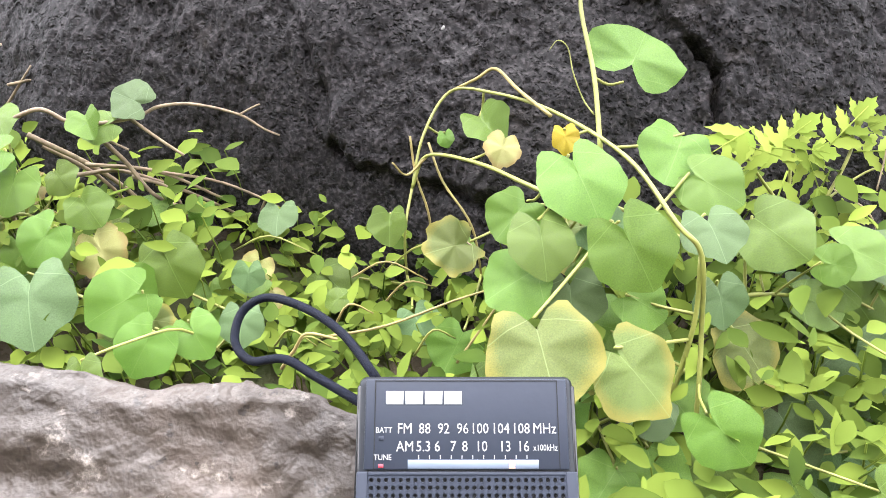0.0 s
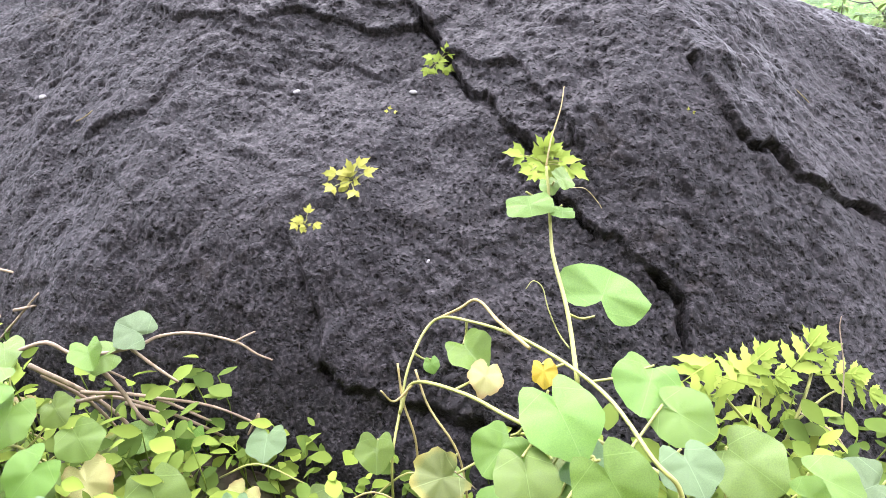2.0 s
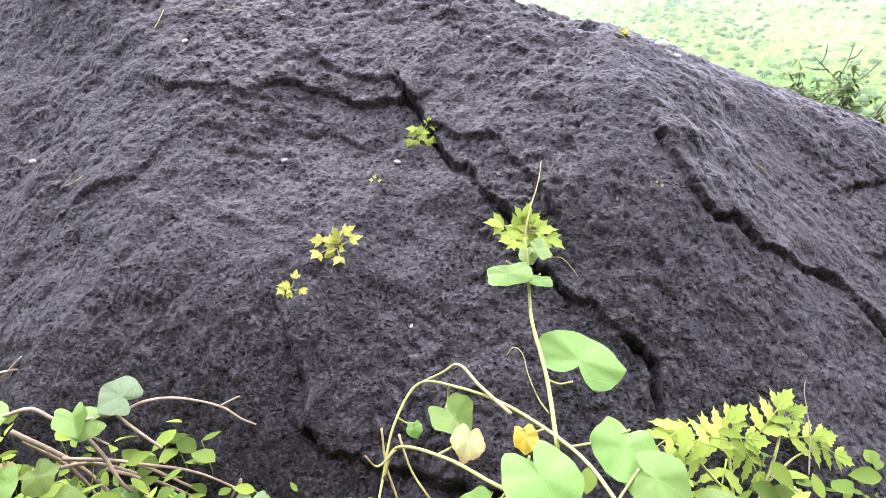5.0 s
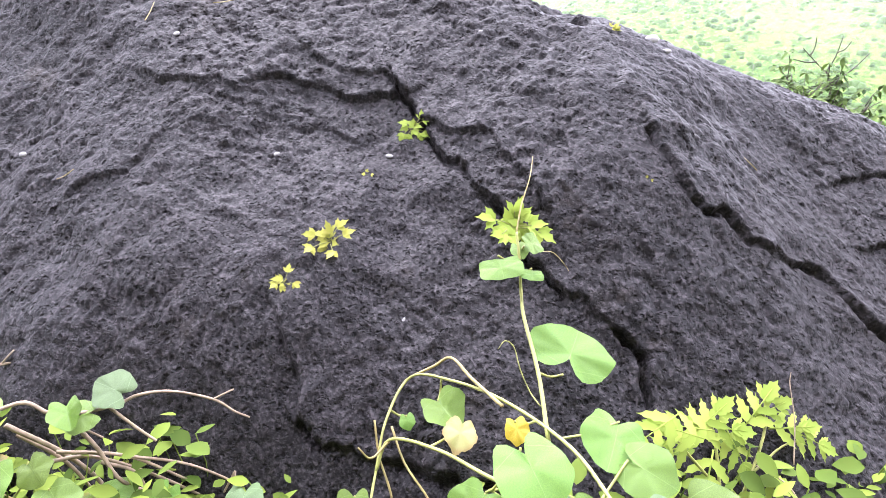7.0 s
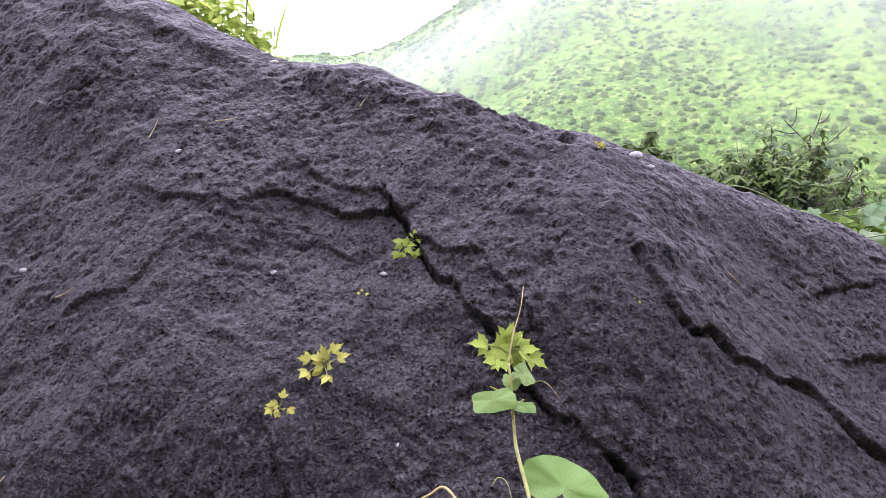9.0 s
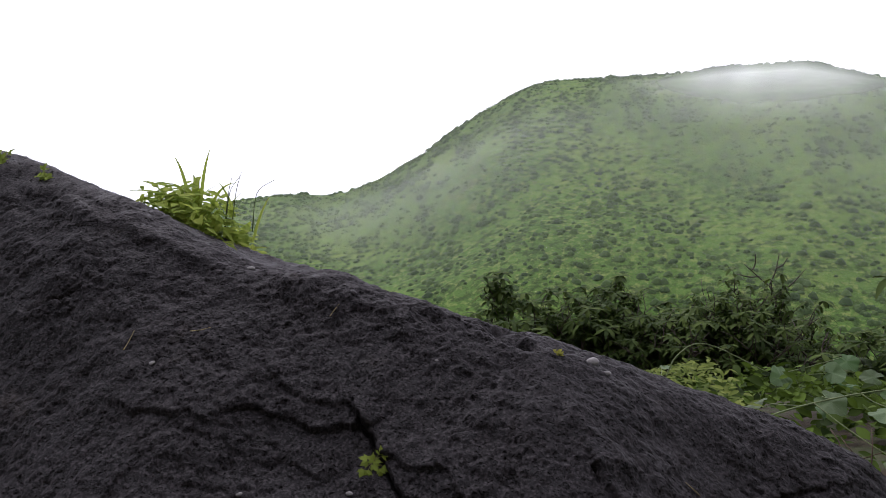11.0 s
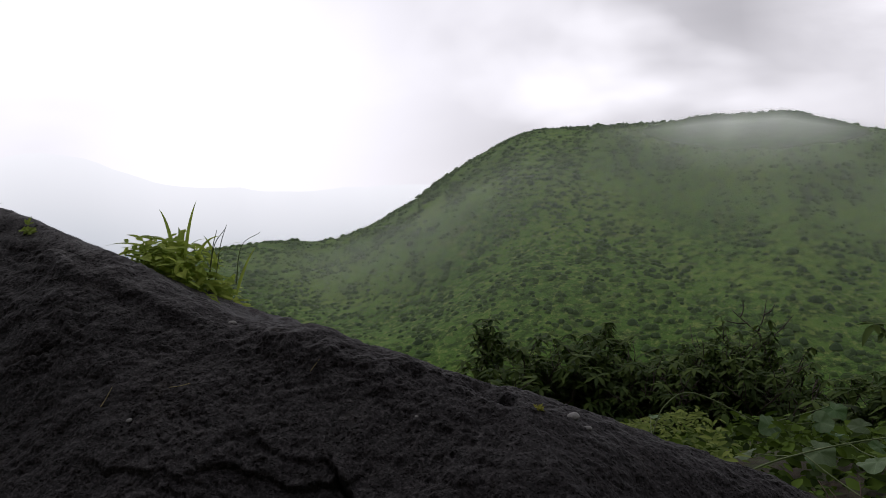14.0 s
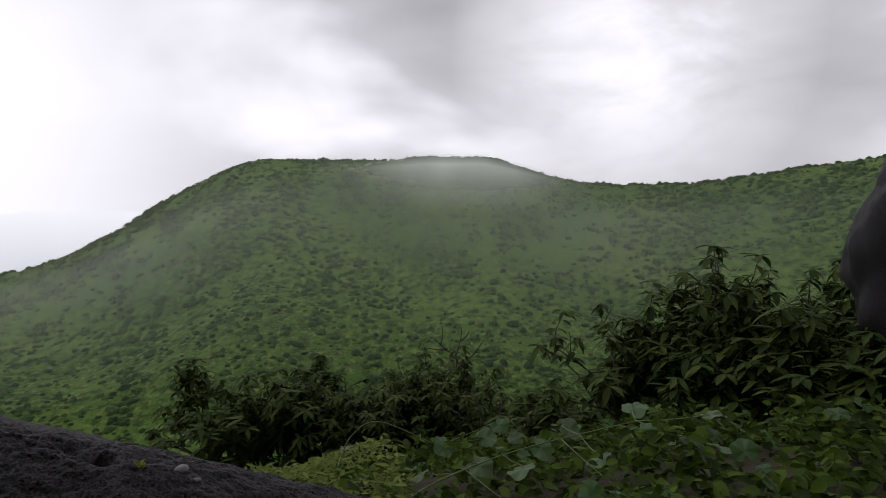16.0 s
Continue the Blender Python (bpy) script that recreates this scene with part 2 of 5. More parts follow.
def soil_material():
    m = Nodes("dark_wet_soil")
    co = m.coord()
    base = m.ramp(m.noise(co, 30.0, 6.0, 0.7), [(0.3, (0.020, 0.014, 0.009)), (0.7, (0.065, 0.048, 0.028))])
    base = m.mix(m.ramp(m.noise(co, 7.0, 5.0), [(0.45, 0.0), (0.62, 0.8)]), base, (0.045, 0.065, 0.018))
    return m.done(m.surface(base, 0.85, 0.0, m.bump(m.noise(co, 120.0, 5.0, 0.7), 0.9, 0.004), 0.3))


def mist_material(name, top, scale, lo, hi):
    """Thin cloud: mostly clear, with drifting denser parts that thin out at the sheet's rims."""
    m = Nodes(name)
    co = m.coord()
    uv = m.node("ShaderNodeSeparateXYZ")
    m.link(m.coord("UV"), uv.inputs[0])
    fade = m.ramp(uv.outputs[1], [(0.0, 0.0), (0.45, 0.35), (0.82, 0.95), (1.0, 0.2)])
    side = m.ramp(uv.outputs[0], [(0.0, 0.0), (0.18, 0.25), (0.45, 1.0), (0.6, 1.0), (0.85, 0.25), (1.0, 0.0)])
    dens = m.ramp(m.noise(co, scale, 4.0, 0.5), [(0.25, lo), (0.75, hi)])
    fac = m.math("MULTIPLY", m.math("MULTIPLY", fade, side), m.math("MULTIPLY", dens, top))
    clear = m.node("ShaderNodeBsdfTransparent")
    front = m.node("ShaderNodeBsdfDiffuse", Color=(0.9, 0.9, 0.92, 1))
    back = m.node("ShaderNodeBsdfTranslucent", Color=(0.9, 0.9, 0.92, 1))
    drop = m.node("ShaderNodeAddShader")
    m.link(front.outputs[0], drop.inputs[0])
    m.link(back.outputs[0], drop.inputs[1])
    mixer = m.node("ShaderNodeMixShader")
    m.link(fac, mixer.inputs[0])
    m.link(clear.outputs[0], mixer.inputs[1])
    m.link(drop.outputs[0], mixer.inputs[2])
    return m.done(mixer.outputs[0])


ROCK, SLAB, SOIL, GRASSLAND = rock_material(), slab_material(), soil_material(), terrain_material()
LEAF = leaf_material("vine_leaf_green", (0.122, 0.212, 0.030), None, 0.35, 0.25, 0.40)
LEAF_GREY = leaf_material("vine_leaf_grey_green", (0.110, 0.175, 0.068), None, 0.5)
LEAF_DEEP = leaf_material("slope_leaf_green", (0.060, 0.125, 0.030), None, 0.4)
LEAF_OLD = leaf_material("vine_leaf_yellowing", (0.14, 0.19, 0.045), (0.28, 0.25, 0.05), 0.55, 0.8)
LEAF_PALE = leaf_material("withered_leaf", (0.32, 0.30, 0.11), (0.29, 0.20, 0.07), 0.3, 0.7)
LEAF_YELLOW = leaf_material("yellow_leaf", (0.42, 0.32, 0.02), None, 0.2, 0.3)
STEM = plain("green_stem", (0.21, 0.22, 0.05), 0.5, 0.0, 0.25, 90.0)
STRAW = plain("dry_straw_stem", (0.25, 0.20, 0.07), 0.6, 0.0, 0.3, 90.0)
TWIG = plain("dead_twig_bark", (0.22, 0.165, 0.11), 0.75, 0.0, 0.35, 140.0, 0.5)
SLOPE_STEM = plain("dull_green_stem", (0.11, 0.15, 0.045), 0.6, 0.0, 0.25, 60.0)
BARK = plain("dark_bush_bark", (0.055, 0.042, 0.032), 0.85, 0.0, 0.3, 30.0, 0.5)
GROUNDCOVER = foliage_material("ground_cover_green", (0.022, 0.055, 0.007), (0.230, 0.305, 0.046))
CARPET = foliage_material("leaf_carpet_green", (0.008, 0.020, 0.003), (0.100, 0.165, 0.018))
BUSHLEAF = foliage_material("dark_bush_leaf", (0.020, 0.042, 0.010), (0.085, 0.125, 0.026), 0.25)
SHRUB = foliage_material("far_shrub", (0.022, 0.046, 0.014), (0.062, 0.104, 0.028), 0.05, 0.05)
FINEGRASS = foliage_material("fine_grass", (0.07, 0.11, 0.018), (0.20, 0.25, 0.05), 0.3)
GRASSBLADE = foliage_material("grass_blade", (0.20, 0.30, 0.04), (0.44, 0.52, 0.10), 0.5)


# ---- building helpers ----
def hash2(ix, iy, seed):
    n = (ix.astype(np.int64) * 374761393 + iy.astype(np.int64) * 668265263 + seed * 974634777) & 0x7FFFFFFF
    n = ((n ^ (n >> 13)) * 1274126177) & 0x7FFFFFFF
    return ((n ^ (n >> 16)) & 0xFFFFFF) / float(0xFFFFFF)


def vnoise(x, y, seed=0):
    ix, iy = np.floor(x), np.floor(y)
    fx, fy = x - ix, y - iy
    fx, fy = fx * fx * fx * (fx * (fx * 6 - 15) + 10), fy * fy * fy * (fy * (fy * 6 - 15) + 10)
    a, b = hash2(ix, iy, seed), hash2(ix + 1, iy, seed)
    c, d = hash2(ix, iy + 1, seed), hash2(ix + 1, iy + 1, seed)
    return (a + (b - a) * fx + (c - a) * fy + (a - b - c + d) * fx * fy) * 2 - 1


def fbm(x, y, octaves=4, seed=0, gain=0.5):
    total, amp = np.zeros_like(np.asarray(x, float)), 1.0
    for o in range(octaves):
        ca, sa = math.cos(0.7 * o), math.sin(0.7 * o)
        total = total + amp * vnoise((x * ca - y * sa) * 2**o + 17.3 * o, (x * sa + y * ca) * 2**o - 9.1 * o, seed + o)
        amp *= gain
    return total


def smooth(a, b, x):
    t = np.clip((x - a) / (b - a), 0, 1)
    return t * t * (3 - 2 * t)


def link_mesh(name, verts, faces, material, parent=None, label="", shade=True, uvs=None):
    me = bpy.data.meshes.new(name)
    me.from_pydata([tuple(v) for v in verts], [], faces)
    if uvs is not None:
        layer = me.uv_layers.new(name="map")
        idx = np.empty(len(me.loops), np.int32)
        me.loops.foreach_get("vertex_index", idx)
        layer.data.foreach_set("uv", np.asarray(uvs, np.float32)[idx].ravel())
    if shade:
        me.polygons.foreach_set("use_smooth", np.ones(len(me.polygons), bool))
    me.materials.append(material)
    me.update()
    ob = new(name, me)
    if parent is not None:
        ob.parent = parent
    if label:
        ob["label"] = label
    return ob


def part(name, bm, material, parent, label=""):
    me = bpy.data.meshes.new(name)
    bm.to_mesh(me)
    bm.free()
    me.materials.append(material)
    ob = new(name, me)
    if parent is not None:
        ob.parent = parent
    if label:
        ob["label"] = label
    return ob


class Soup:
    """Gathers tubes, blades and small leaves into one mesh."""

    def __init__(self):
        self.v, self.f, self.uv = [], [], []

    def add(self, verts, faces, uvs=None):
        base = len(self.v)
        self.v.extend(verts)
        self.uv.extend(uvs if uvs is not None else [(0.5, 0.5)] * len(verts))
        self.f.extend(tuple(i + base for i in f) for f in faces)

    def tube(self, pts, radii, sides=6):
        pts = [Vector(p) for p in pts]
        verts, faces = [], []
        side = Vector((0.3, 0.9, 0.2))
        for i, p in enumerate(pts):
            d = (pts[min(i + 1, len(pts) - 1)] - pts[max(i - 1, 0)]).normalized()
            side = (side - d * side.dot(d)).normalized()
            other = d.cross(side)
            for k in range(sides):
                a = 2 * math.pi * k / sides
                verts.append(p + (side * math.cos(a) + other * math.sin(a)) * radii[i])
        for i in range(len(pts) - 1):
            for k in range(sides):
                a, b = i * sides + k, i * sides + (k + 1) % sides
                faces.append((a, b, b + sides, a + sides))
        faces.append(tuple(range(sides))[::-1])
        faces.append(tuple(range((len(pts) - 1) * sides, len(pts) * sides)))
        self.add(verts, faces)

    def small_leaf(self, p, tip, normal, width, droop=0.2):
        """A pointed oval leaf of six faces, folded a little along its rib."""
        p, tip, normal = Vector(p), Vector(tip), Vector(normal)
        side = tip.cross(normal)
        if side.length < 1e-6:
            side = tip.orthogonal()
        side.normalize()
        up = side.cross(tip).normalized()
        ln = tip.length
        verts = [p]
        for s_, w in ((0.14, 0.55), (0.36, 0.98), (0.62, 0.86), (0.84, 0.45)):
            c = p + tip * s_ - up * (droop * ln * s_ * s_)
            verts += [c - side * (w * width / 2) + up * (0.12 * width * w), c, c + side * (w * width / 2) + up * (0.12 * width * w)]
        verts.append(p + tip - up * (droop * ln))
        faces = [(0, 2, 1), (0, 3, 2), (10, 11, 13), (11, 12, 13)]
        for k in (1, 4, 7):
            faces += [(k, k + 1, k + 4, k + 3), (k + 1, k + 2, k + 5, k + 4)]
        self.add(verts, faces)

    def toothed(self, p, tip, normal, width, teeth=3, droop=0.12):
        """A leaflet with saw-toothed sides on either side of its rib."""
        p, tip, normal = Vector(p), Vector(tip), Vector(normal)
        side = tip.cross(normal)
        side = (side if side.length > 1e-6 else tip.orthogonal()).normalized()
        up = side.cross(tip).normalized()
        ln, n = tip.length, 2 * teeth + 1
        verts, faces = [], []
        for k in range(n + 1):
            s_ = k / n
            w = width * 0.5 * math.sin(math.pi * min(1, 0.08 + s_ * 0.92) ** 0.8) * (1.10 if k % 2 else 0.74)
            lead = tip * (0.05 if k % 2 else -0.01)
            c = p + tip * s_ - up * (droop * ln * s_ * s_)
            verts += [c - side * w + lead + up * 0.16 * w, c, c + side * w + lead + up * 0.16 * w]
            if k:
                a = 3 * k - 3
                faces += [(a, a + 1, a + 4, a + 3), (a + 1, a + 2, a + 5, a + 4)]
        self.add(verts, faces)

    def blade(self, p, direction, length, width, bend=0.5, steps=6):
        p, d = Vector(p), Vector(direction).normalized()
        side = d.cross(Vector((0, 0, 1)))
        side = side.normalized() if side.length > 1e-4 else Vector((1, 0, 0))
        flat = Vector((d.x, d.y, 0))
        flat = flat.normalized() if flat.length > 1e-4 else Vector((0, 1, 0))
        verts, faces = [], []
        for i in range(steps + 1):
            s = i / steps
            c = p + d * length * s + flat * (bend * length * s * s * 0.5) - Vector((0, 0, 1)) * (bend * length * s**3 * 0.6)
            w = width * 0.5 * (1 - s**2.2) * (0.6 + 0.8 * min(s * 4, 1) * 0.5)
            verts += [c - side * w, c + side * w + Vector((0, 0, 1)) * w * 0.3]
            if i:
                a = 2 * i - 2
                faces.append((a, a + 1, a + 3, a + 2))
        self.add(verts, faces)

    def make(self, name, material, parent=None, label="", uv=False):
        return link_mesh(name, self.v, self.f, material, parent, label, True, self.uv if uv else None)


def smooth_line(pts, per=6):
    """A Catmull-Rom line through the points."""
    pts = [Vector(p) for p in pts]
    ext = [2 * pts[0] - pts[1], *pts, 2 * pts[-1] - pts[-2]]
    out = []
    for i in range(1, len(ext) - 2):
        a, b, c, d = ext[i - 1 : i + 3]
        for k in range(per):
            t = k / per
            out.append(0.5 * (2 * b + (c - a) * t + (2 * a - 5 * b + 4 * c - d) * t * t + (3 * b - a - 3 * c + d) * t**3))
    out.append(pts[-1])
    return out


def line_distance(x, y, pts):
    """Distance of plan points to a line on the plan, on which side of it they lie (left of its run is positive), and how far past its ends."""
    best, sign, past = np.full(x.shape, 1e9), np.zeros(x.shape), np.zeros(x.shape)
    last = len(pts) - 2
    for n, ((ax, ay), (bx, by)) in enumerate(zip(pts[:-1], pts[1:])):
        dx, dy = bx - ax, by - ay
        ln = math.hypot(dx, dy)
        raw = ((x - ax) * dx + (y - ay) * dy) / (ln * ln)
        t = np.clip(raw, 0, 1)
        d = np.hypot(x - ax - t * dx, y - ay - t * dy)
        over = np.zeros(x.shape)
        if n == 0:
            over = np.maximum(over, -raw * ln)
        if n == last:
            over = np.maximum(over, (raw - 1) * ln)
        near = d < best
        best = np.where(near, d, best)
        sign = np.where(near, np.sign(dx * (y - ay) - dy * (x - ax)), sign)
        past = np.where(near, over, past)
    return best, sign, past


# ---- the boulder's form: flat worn faces that run into one another, with swellings and cracks ----
FACES = ((-0.787, 0.110, 1.191), (0.106, -1.231, 0.433), (-0.569, -0.567, 0.801), (0.298, -0.356, -0.337), (-0.611, -0.056, 0.762))
SWELL_X, SWELL_Y = np.linspace(-0.75, 0.5, 8), np.linspace(0.36, 1.02, 6)
SWELLS = (
    (0.0, -0.003, -0.011, -0.028, -0.012, 0.023), (0.001, -0.002, -0.005, -0.029, 0.056, -0.025),
    (0.005, 0.025, -0.005, 0.025, -0.03, -0.007), (-0.068, 0.073, -0.048, 0.001, 0.016, -0.027),
    (0.03, -0.041, 0.026, -0.005, 0.0, -0.001), (-0.006, -0.033, 0.052, -0.024, 0.016, -0.018),
    (0.002, 0.019, -0.017, -0.038, 0.041, -0.026), (0.0, -0.001, 0.003, 0.035, -0.007, -0.03),
)
CRACK = ((-0.145, 0.705), (-0.137, 0.697), (-0.127, 0.678), (-0.111, 0.656), (-0.100, 0.641), (-0.087, 0.622), (-0.070, 0.618), (-0.052, 0.599), (-0.027, 0.578), (-0.014, 0.570), (0.001, 0.547), (0.017, 0.535), (0.034, 0.525), (0.052, 0.521), (0.071, 0.510), (0.085, 0.503), (0.096, 0.499), (0.104, 0.494), (0.108, 0.486), (0.111, 0.468), (0.111, 0.440))
WEDGE = ((-0.108, 0.660), (-0.089, 0.650), (-0.070, 0.641), (-0.041, 0.642), (-0.030, 0.628), (-0.017, 0.614), (-0.003, 0.603), (0.009, 0.592), (0.018, 0.577))
LEDGE = ((-0.135, 0.695), (-0.165, 0.694), (-0.188, 0.690), (-0.217, 0.696), (-0.239, 0.699), (-0.264, 0.703), (-0.290, 0.700))
LEDGE_UPPER = ((-0.145, 0.704), (-0.168, 0.714), (-0.187, 0.714), (-0.207, 0.717), (-0.235, 0.724), (-0.26, 0.74))
LEDGE_WEST = ((-0.430, 0.690), (-0.416, 0.683), (-0.390, 0.679), (-0.361, 0.684), (-0.329, 0.684), (-0.300, 0.681))
LEDGE_MID = ((-0.255, 0.650), (-0.231, 0.658), (-0.210, 0.654), (-0.185, 0.645))
CRACK_EAST = ((0.118, 0.655), (0.125, 0.638), (0.138, 0.624), (0.153, 0.607), (0.165, 0.600), (0.186, 0.612), (0.200, 0.607), (0.216, 0.603), (0.233, 0.602), (0.264, 0.617), (0.297, 0.631), (0.313, 0.624), (0.325, 0.612), (0.342, 0.605), (0.359, 0.601), (0.386, 0.604), (0.43, 0.600))
SEAM_EAST = ((0.335, 0.735), (0.372, 0.753), (0.402, 0.763), (0.45, 0.778))
NOTCH_EAST = ((0.360, 0.682), (0.390, 0.692), (0.417, 0.697), (0.45, 0.70))
VEIN = ((-0.150, 0.643), (-0.159, 0.627), (-0.163, 0.603), (-0.169, 0.574), (-0.174, 0.540), (-0.186, 0.516), (-0.204, 0.500), (-0.213, 0.488), (-0.223, 0.475))
LOW_SEAM = ((-0.222, 0.475), (-0.206, 0.453), (-0.187, 0.423), (-0.175, 0.415))
LOW_CRACK = ((-0.187, 0.421), (-0.170, 0.411), (-0.137, 0.409), (-0.076, 0.396), (0.0, 0.39))
GROOVE_WEST = ((-0.485, 0.565), (-0.461, 0.577), (-0.444, 0.582), (-0.419, 0.588), (-0.403, 0.602), (-0.393, 0.620))
GROOVE_TOP = ((-0.625, 0.80), (-0.603, 0.807), (-0.574, 0.810), (-0.552, 0.824))
HOLLOW = ((-0.13, 0.905), (-0.09, 0.890), (-0.045, 0.868), (-0.010, 0.845), (0.028, 0.828), (0.058, 0.808))
LIP_WEST = ((-0.80, 0.985), (-0.705, 0.962), (-0.598, 0.920), (-0.519, 0.903), (-0.458, 0.895), (-0.400, 0.890), (-0.340, 0.885), (-0.252, 0.852), (-0.186, 0.838), (-0.122, 0.824), (-0.061, 0.815))
LIP = ((-0.12, 0.868), (-0.085, 0.855), (-0.033, 0.826), (-0.005, 0.802), (0.023, 0.790), (0.049, 0.775), (0.084, 0.735), (0.118, 0.700), (0.148, 0.668))


def boulder_height(x, y):
    planes = np.stack([a + b * x + c * y for a, b, c in FACES])
    low, k = planes.min(0), 0.0232
    z = low - k * np.log(np.exp(-(planes - low) / k).sum(0))
    for cx_, row in zip(SWELL_X, SWELLS):
        for cy_, a in zip(SWELL_Y, row):
            z = z + a * np.exp(-((x - cx_) ** 2 + (y - cy_) ** 2) / 0.0225)
    return z


def boulder_relief(x, y):
    """How far the worn skin stands out of the form, along its normal."""
    xs = x + 0.0034 * fbm(x * 75, y * 75, 3, 5)
    ys = y + 0.0034 * fbm(x * 75 + 50, y * 75, 3, 6)
    out = 0.0065 * fbm(x * 9, y * 9, 3, 11) + 0.0024 * fbm(x * 32, y * 40, 3, 21)
    rough = 0.6 + 0.5 * smooth(-0.35, 0.45, fbm(x * 11 + 3, y * 11, 3, 61))
    knobs = fbm(xs * 100, ys * 150, 2, 31)
    pits = fbm(xs * 150 + 9, ys * 225, 2, 41)
    out = out + rough * (0.0015 * np.tanh(1.4 * knobs) - 0.0032 * np.clip(pits - 0.12, 0, 0.6))

    def step(line, proud, reach, groove, width, flip=1.0):
        d, s, past = line_distance(xs, ys, line)
        s = s * flip
        wide = width * (1.0 + 0.5 * fbm(x * 28, y * 28, 2, 71))
        fade = smooth(-0.75, 0.25, fbm(x * 16 + 7, y * 16, 2, 77))
        return np.exp(-((past / 0.02) ** 2)) * (proud * np.where(s > 0, np.exp(-d / reach) * smooth(0, 0.004, d), 0) - groove * fade * np.exp(-((d / wide) ** 2)))

    out = out + step(CRACK, 0.008, 0.09, 0.014, 0.0022)
    out = out + step(WEDGE, 0.006, 0.04, 0.003, 0.0020)
    out = out + step(LEDGE, 0.008, 0.05, 0.002, 0.0030, -1.0)
    out = out + step(LEDGE_UPPER, 0.005, 0.04, 0.002, 0.0030, -1.0)
    out = out + step(LEDGE_WEST, 0.0035, 0.05, 0.0025, 0.0024)
    out = out + step(LEDGE_MID, 0.0025, 0.03, 0.002, 0.0022)
    out = out + step(CRACK_EAST, 0.008, 0.07, 0.009, 0.0022)
    out = out + step(SEAM_EAST, 0.004, 0.05, 0.004, 0.0024)
    out = out + step(NOTCH_EAST, 0.005, 0.05, 0.004, 0.0022)
    out = out + step(VEIN, 0.0032, 0.03, -0.0016, 0.0030)
    out = out + step(LOW_SEAM, 0.004, 0.05, 0.003, 0.0024)
    out = out + step(LOW_CRACK, 0.008, 0.06, 0.009, 0.0032)
    out = out + step(GROOVE_WEST, 0.003, 0.05, 0.0025, 0.0030)
    out = out + step(GROOVE_TOP, 0.007, 0.04, 0.007, 0.0040, -1.0)
    out = out + step(HOLLOW, 0.003, 0.05, 0.014, 0.016)
    out = out + step(LIP, 0.0, 0.05, -0.008, 0.016)
    out = out + step(LIP_WEST, 0.0, 0.05, -0.009, 0.018)
    return out


def boulder_at(x, y):
    """A point on the boulder's skin."""
    xa, ya = np.array([float(x)]), np.array([float(y)])
    return Vector((x, y, float(boulder_height(xa, ya)[0]) + float(boulder_relief(xa, ya)[0])))


def build_boulder():
    xs = np.concatenate([np.linspace(-1.6, -0.80, 60, endpoint=False), np.arange(-0.80, 0.46, 0.0017), np.linspace(0.46, 0.95, 50)])
    ys = np.concatenate([np.arange(0.16, 0.34, 0.008), np.arange(0.34, 0.96, 0.0017), np.linspace(0.96, 2.3, 130)])
    x, y = np.meshgrid(xs, ys)
    z = boulder_height(x, y)
    e = 0.004
    gx = (boulder_height(x + e, y) - boulder_height(x - e, y)) / (2 * e)
    gy = (boulder_height(x, y + e) - boulder_height(x, y - e)) / (2 * e)
    ln = np.sqrt(1 + gx * gx + gy * gy)
    r = boulder_relief(x, y)
    vx, vy, vz = x - gx / ln * r, y - gy / ln * r, z + r / ln
    vz = vz - 1.1 * smooth(1.05, 1.6, -x) ** 2 - 0.9 * smooth(1.5, 2.3, y) ** 2 - 0.6 * smooth(0.55, 0.95, x) ** 2
    vz = np.maximum(vz, -1.1)
    vz[0, :], vz[-1, :], vz[:, 0], vz[:, -1] = -1.1, -1.1, -1.1, -1.1
    verts = np.stack([vx, vy, vz], -1).reshape(-1, 3)
    h_, w_ = x.shape
    i = np.arange(h_ * w_).reshape(h_, w_)
    quads = np.stack([i[:-1, :-1], i[:-1, 1:], i[1:, 1:], i[1:, :-1]], -1).reshape(-1, 4)
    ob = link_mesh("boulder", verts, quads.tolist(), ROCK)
    return tagged(ob, "large dark pitted basalt boulder with diagonal cracks", "boulder")


boulder = build_boulder()

# ---- ground: one sheet from the ledge over the valley to the hill and the far plain ----
CREST_AZ = (-60, -38, -30, -21.2, -16.5, -13.7, -9.8, -5.9, -1.0, 3.8, 9.4, 13.7, 18.9, 23.7, 27.6, 30.9, 36.5, 41.3, 44.6, 48.5, 53.8, 70, 90)
CREST_EL = (-8.0, -6.0, -4.6, -3.5, -3.1, -3.46, -2.1, 0.05, 3.4, 5.9, 6.05, 5.95, 6.4, 6.45, 5.4, 4.5, 4.2, 4.27, 4.74, 5.27, 5.87, 6.5, 6.5)


def near_ground(x, y):
    z_back = -0.58 - 0.19 * (y - 1.8) + 0.15 * np.tanh((x - 1.3) * 0.9)
    z_front = -0.405 + 0.05 * np.clip(-x - 0.1, 0, 0.5) + 0.018 * fbm(x * 7, y * 7, 3, 71)
    z_back = z_back - 0.18 * np.clip(np.hypot(x, y) - 2.6, 0, 20)
    k = smooth(0.55, 1.1, y)
    return z_front * (1 - k) + z_back * k


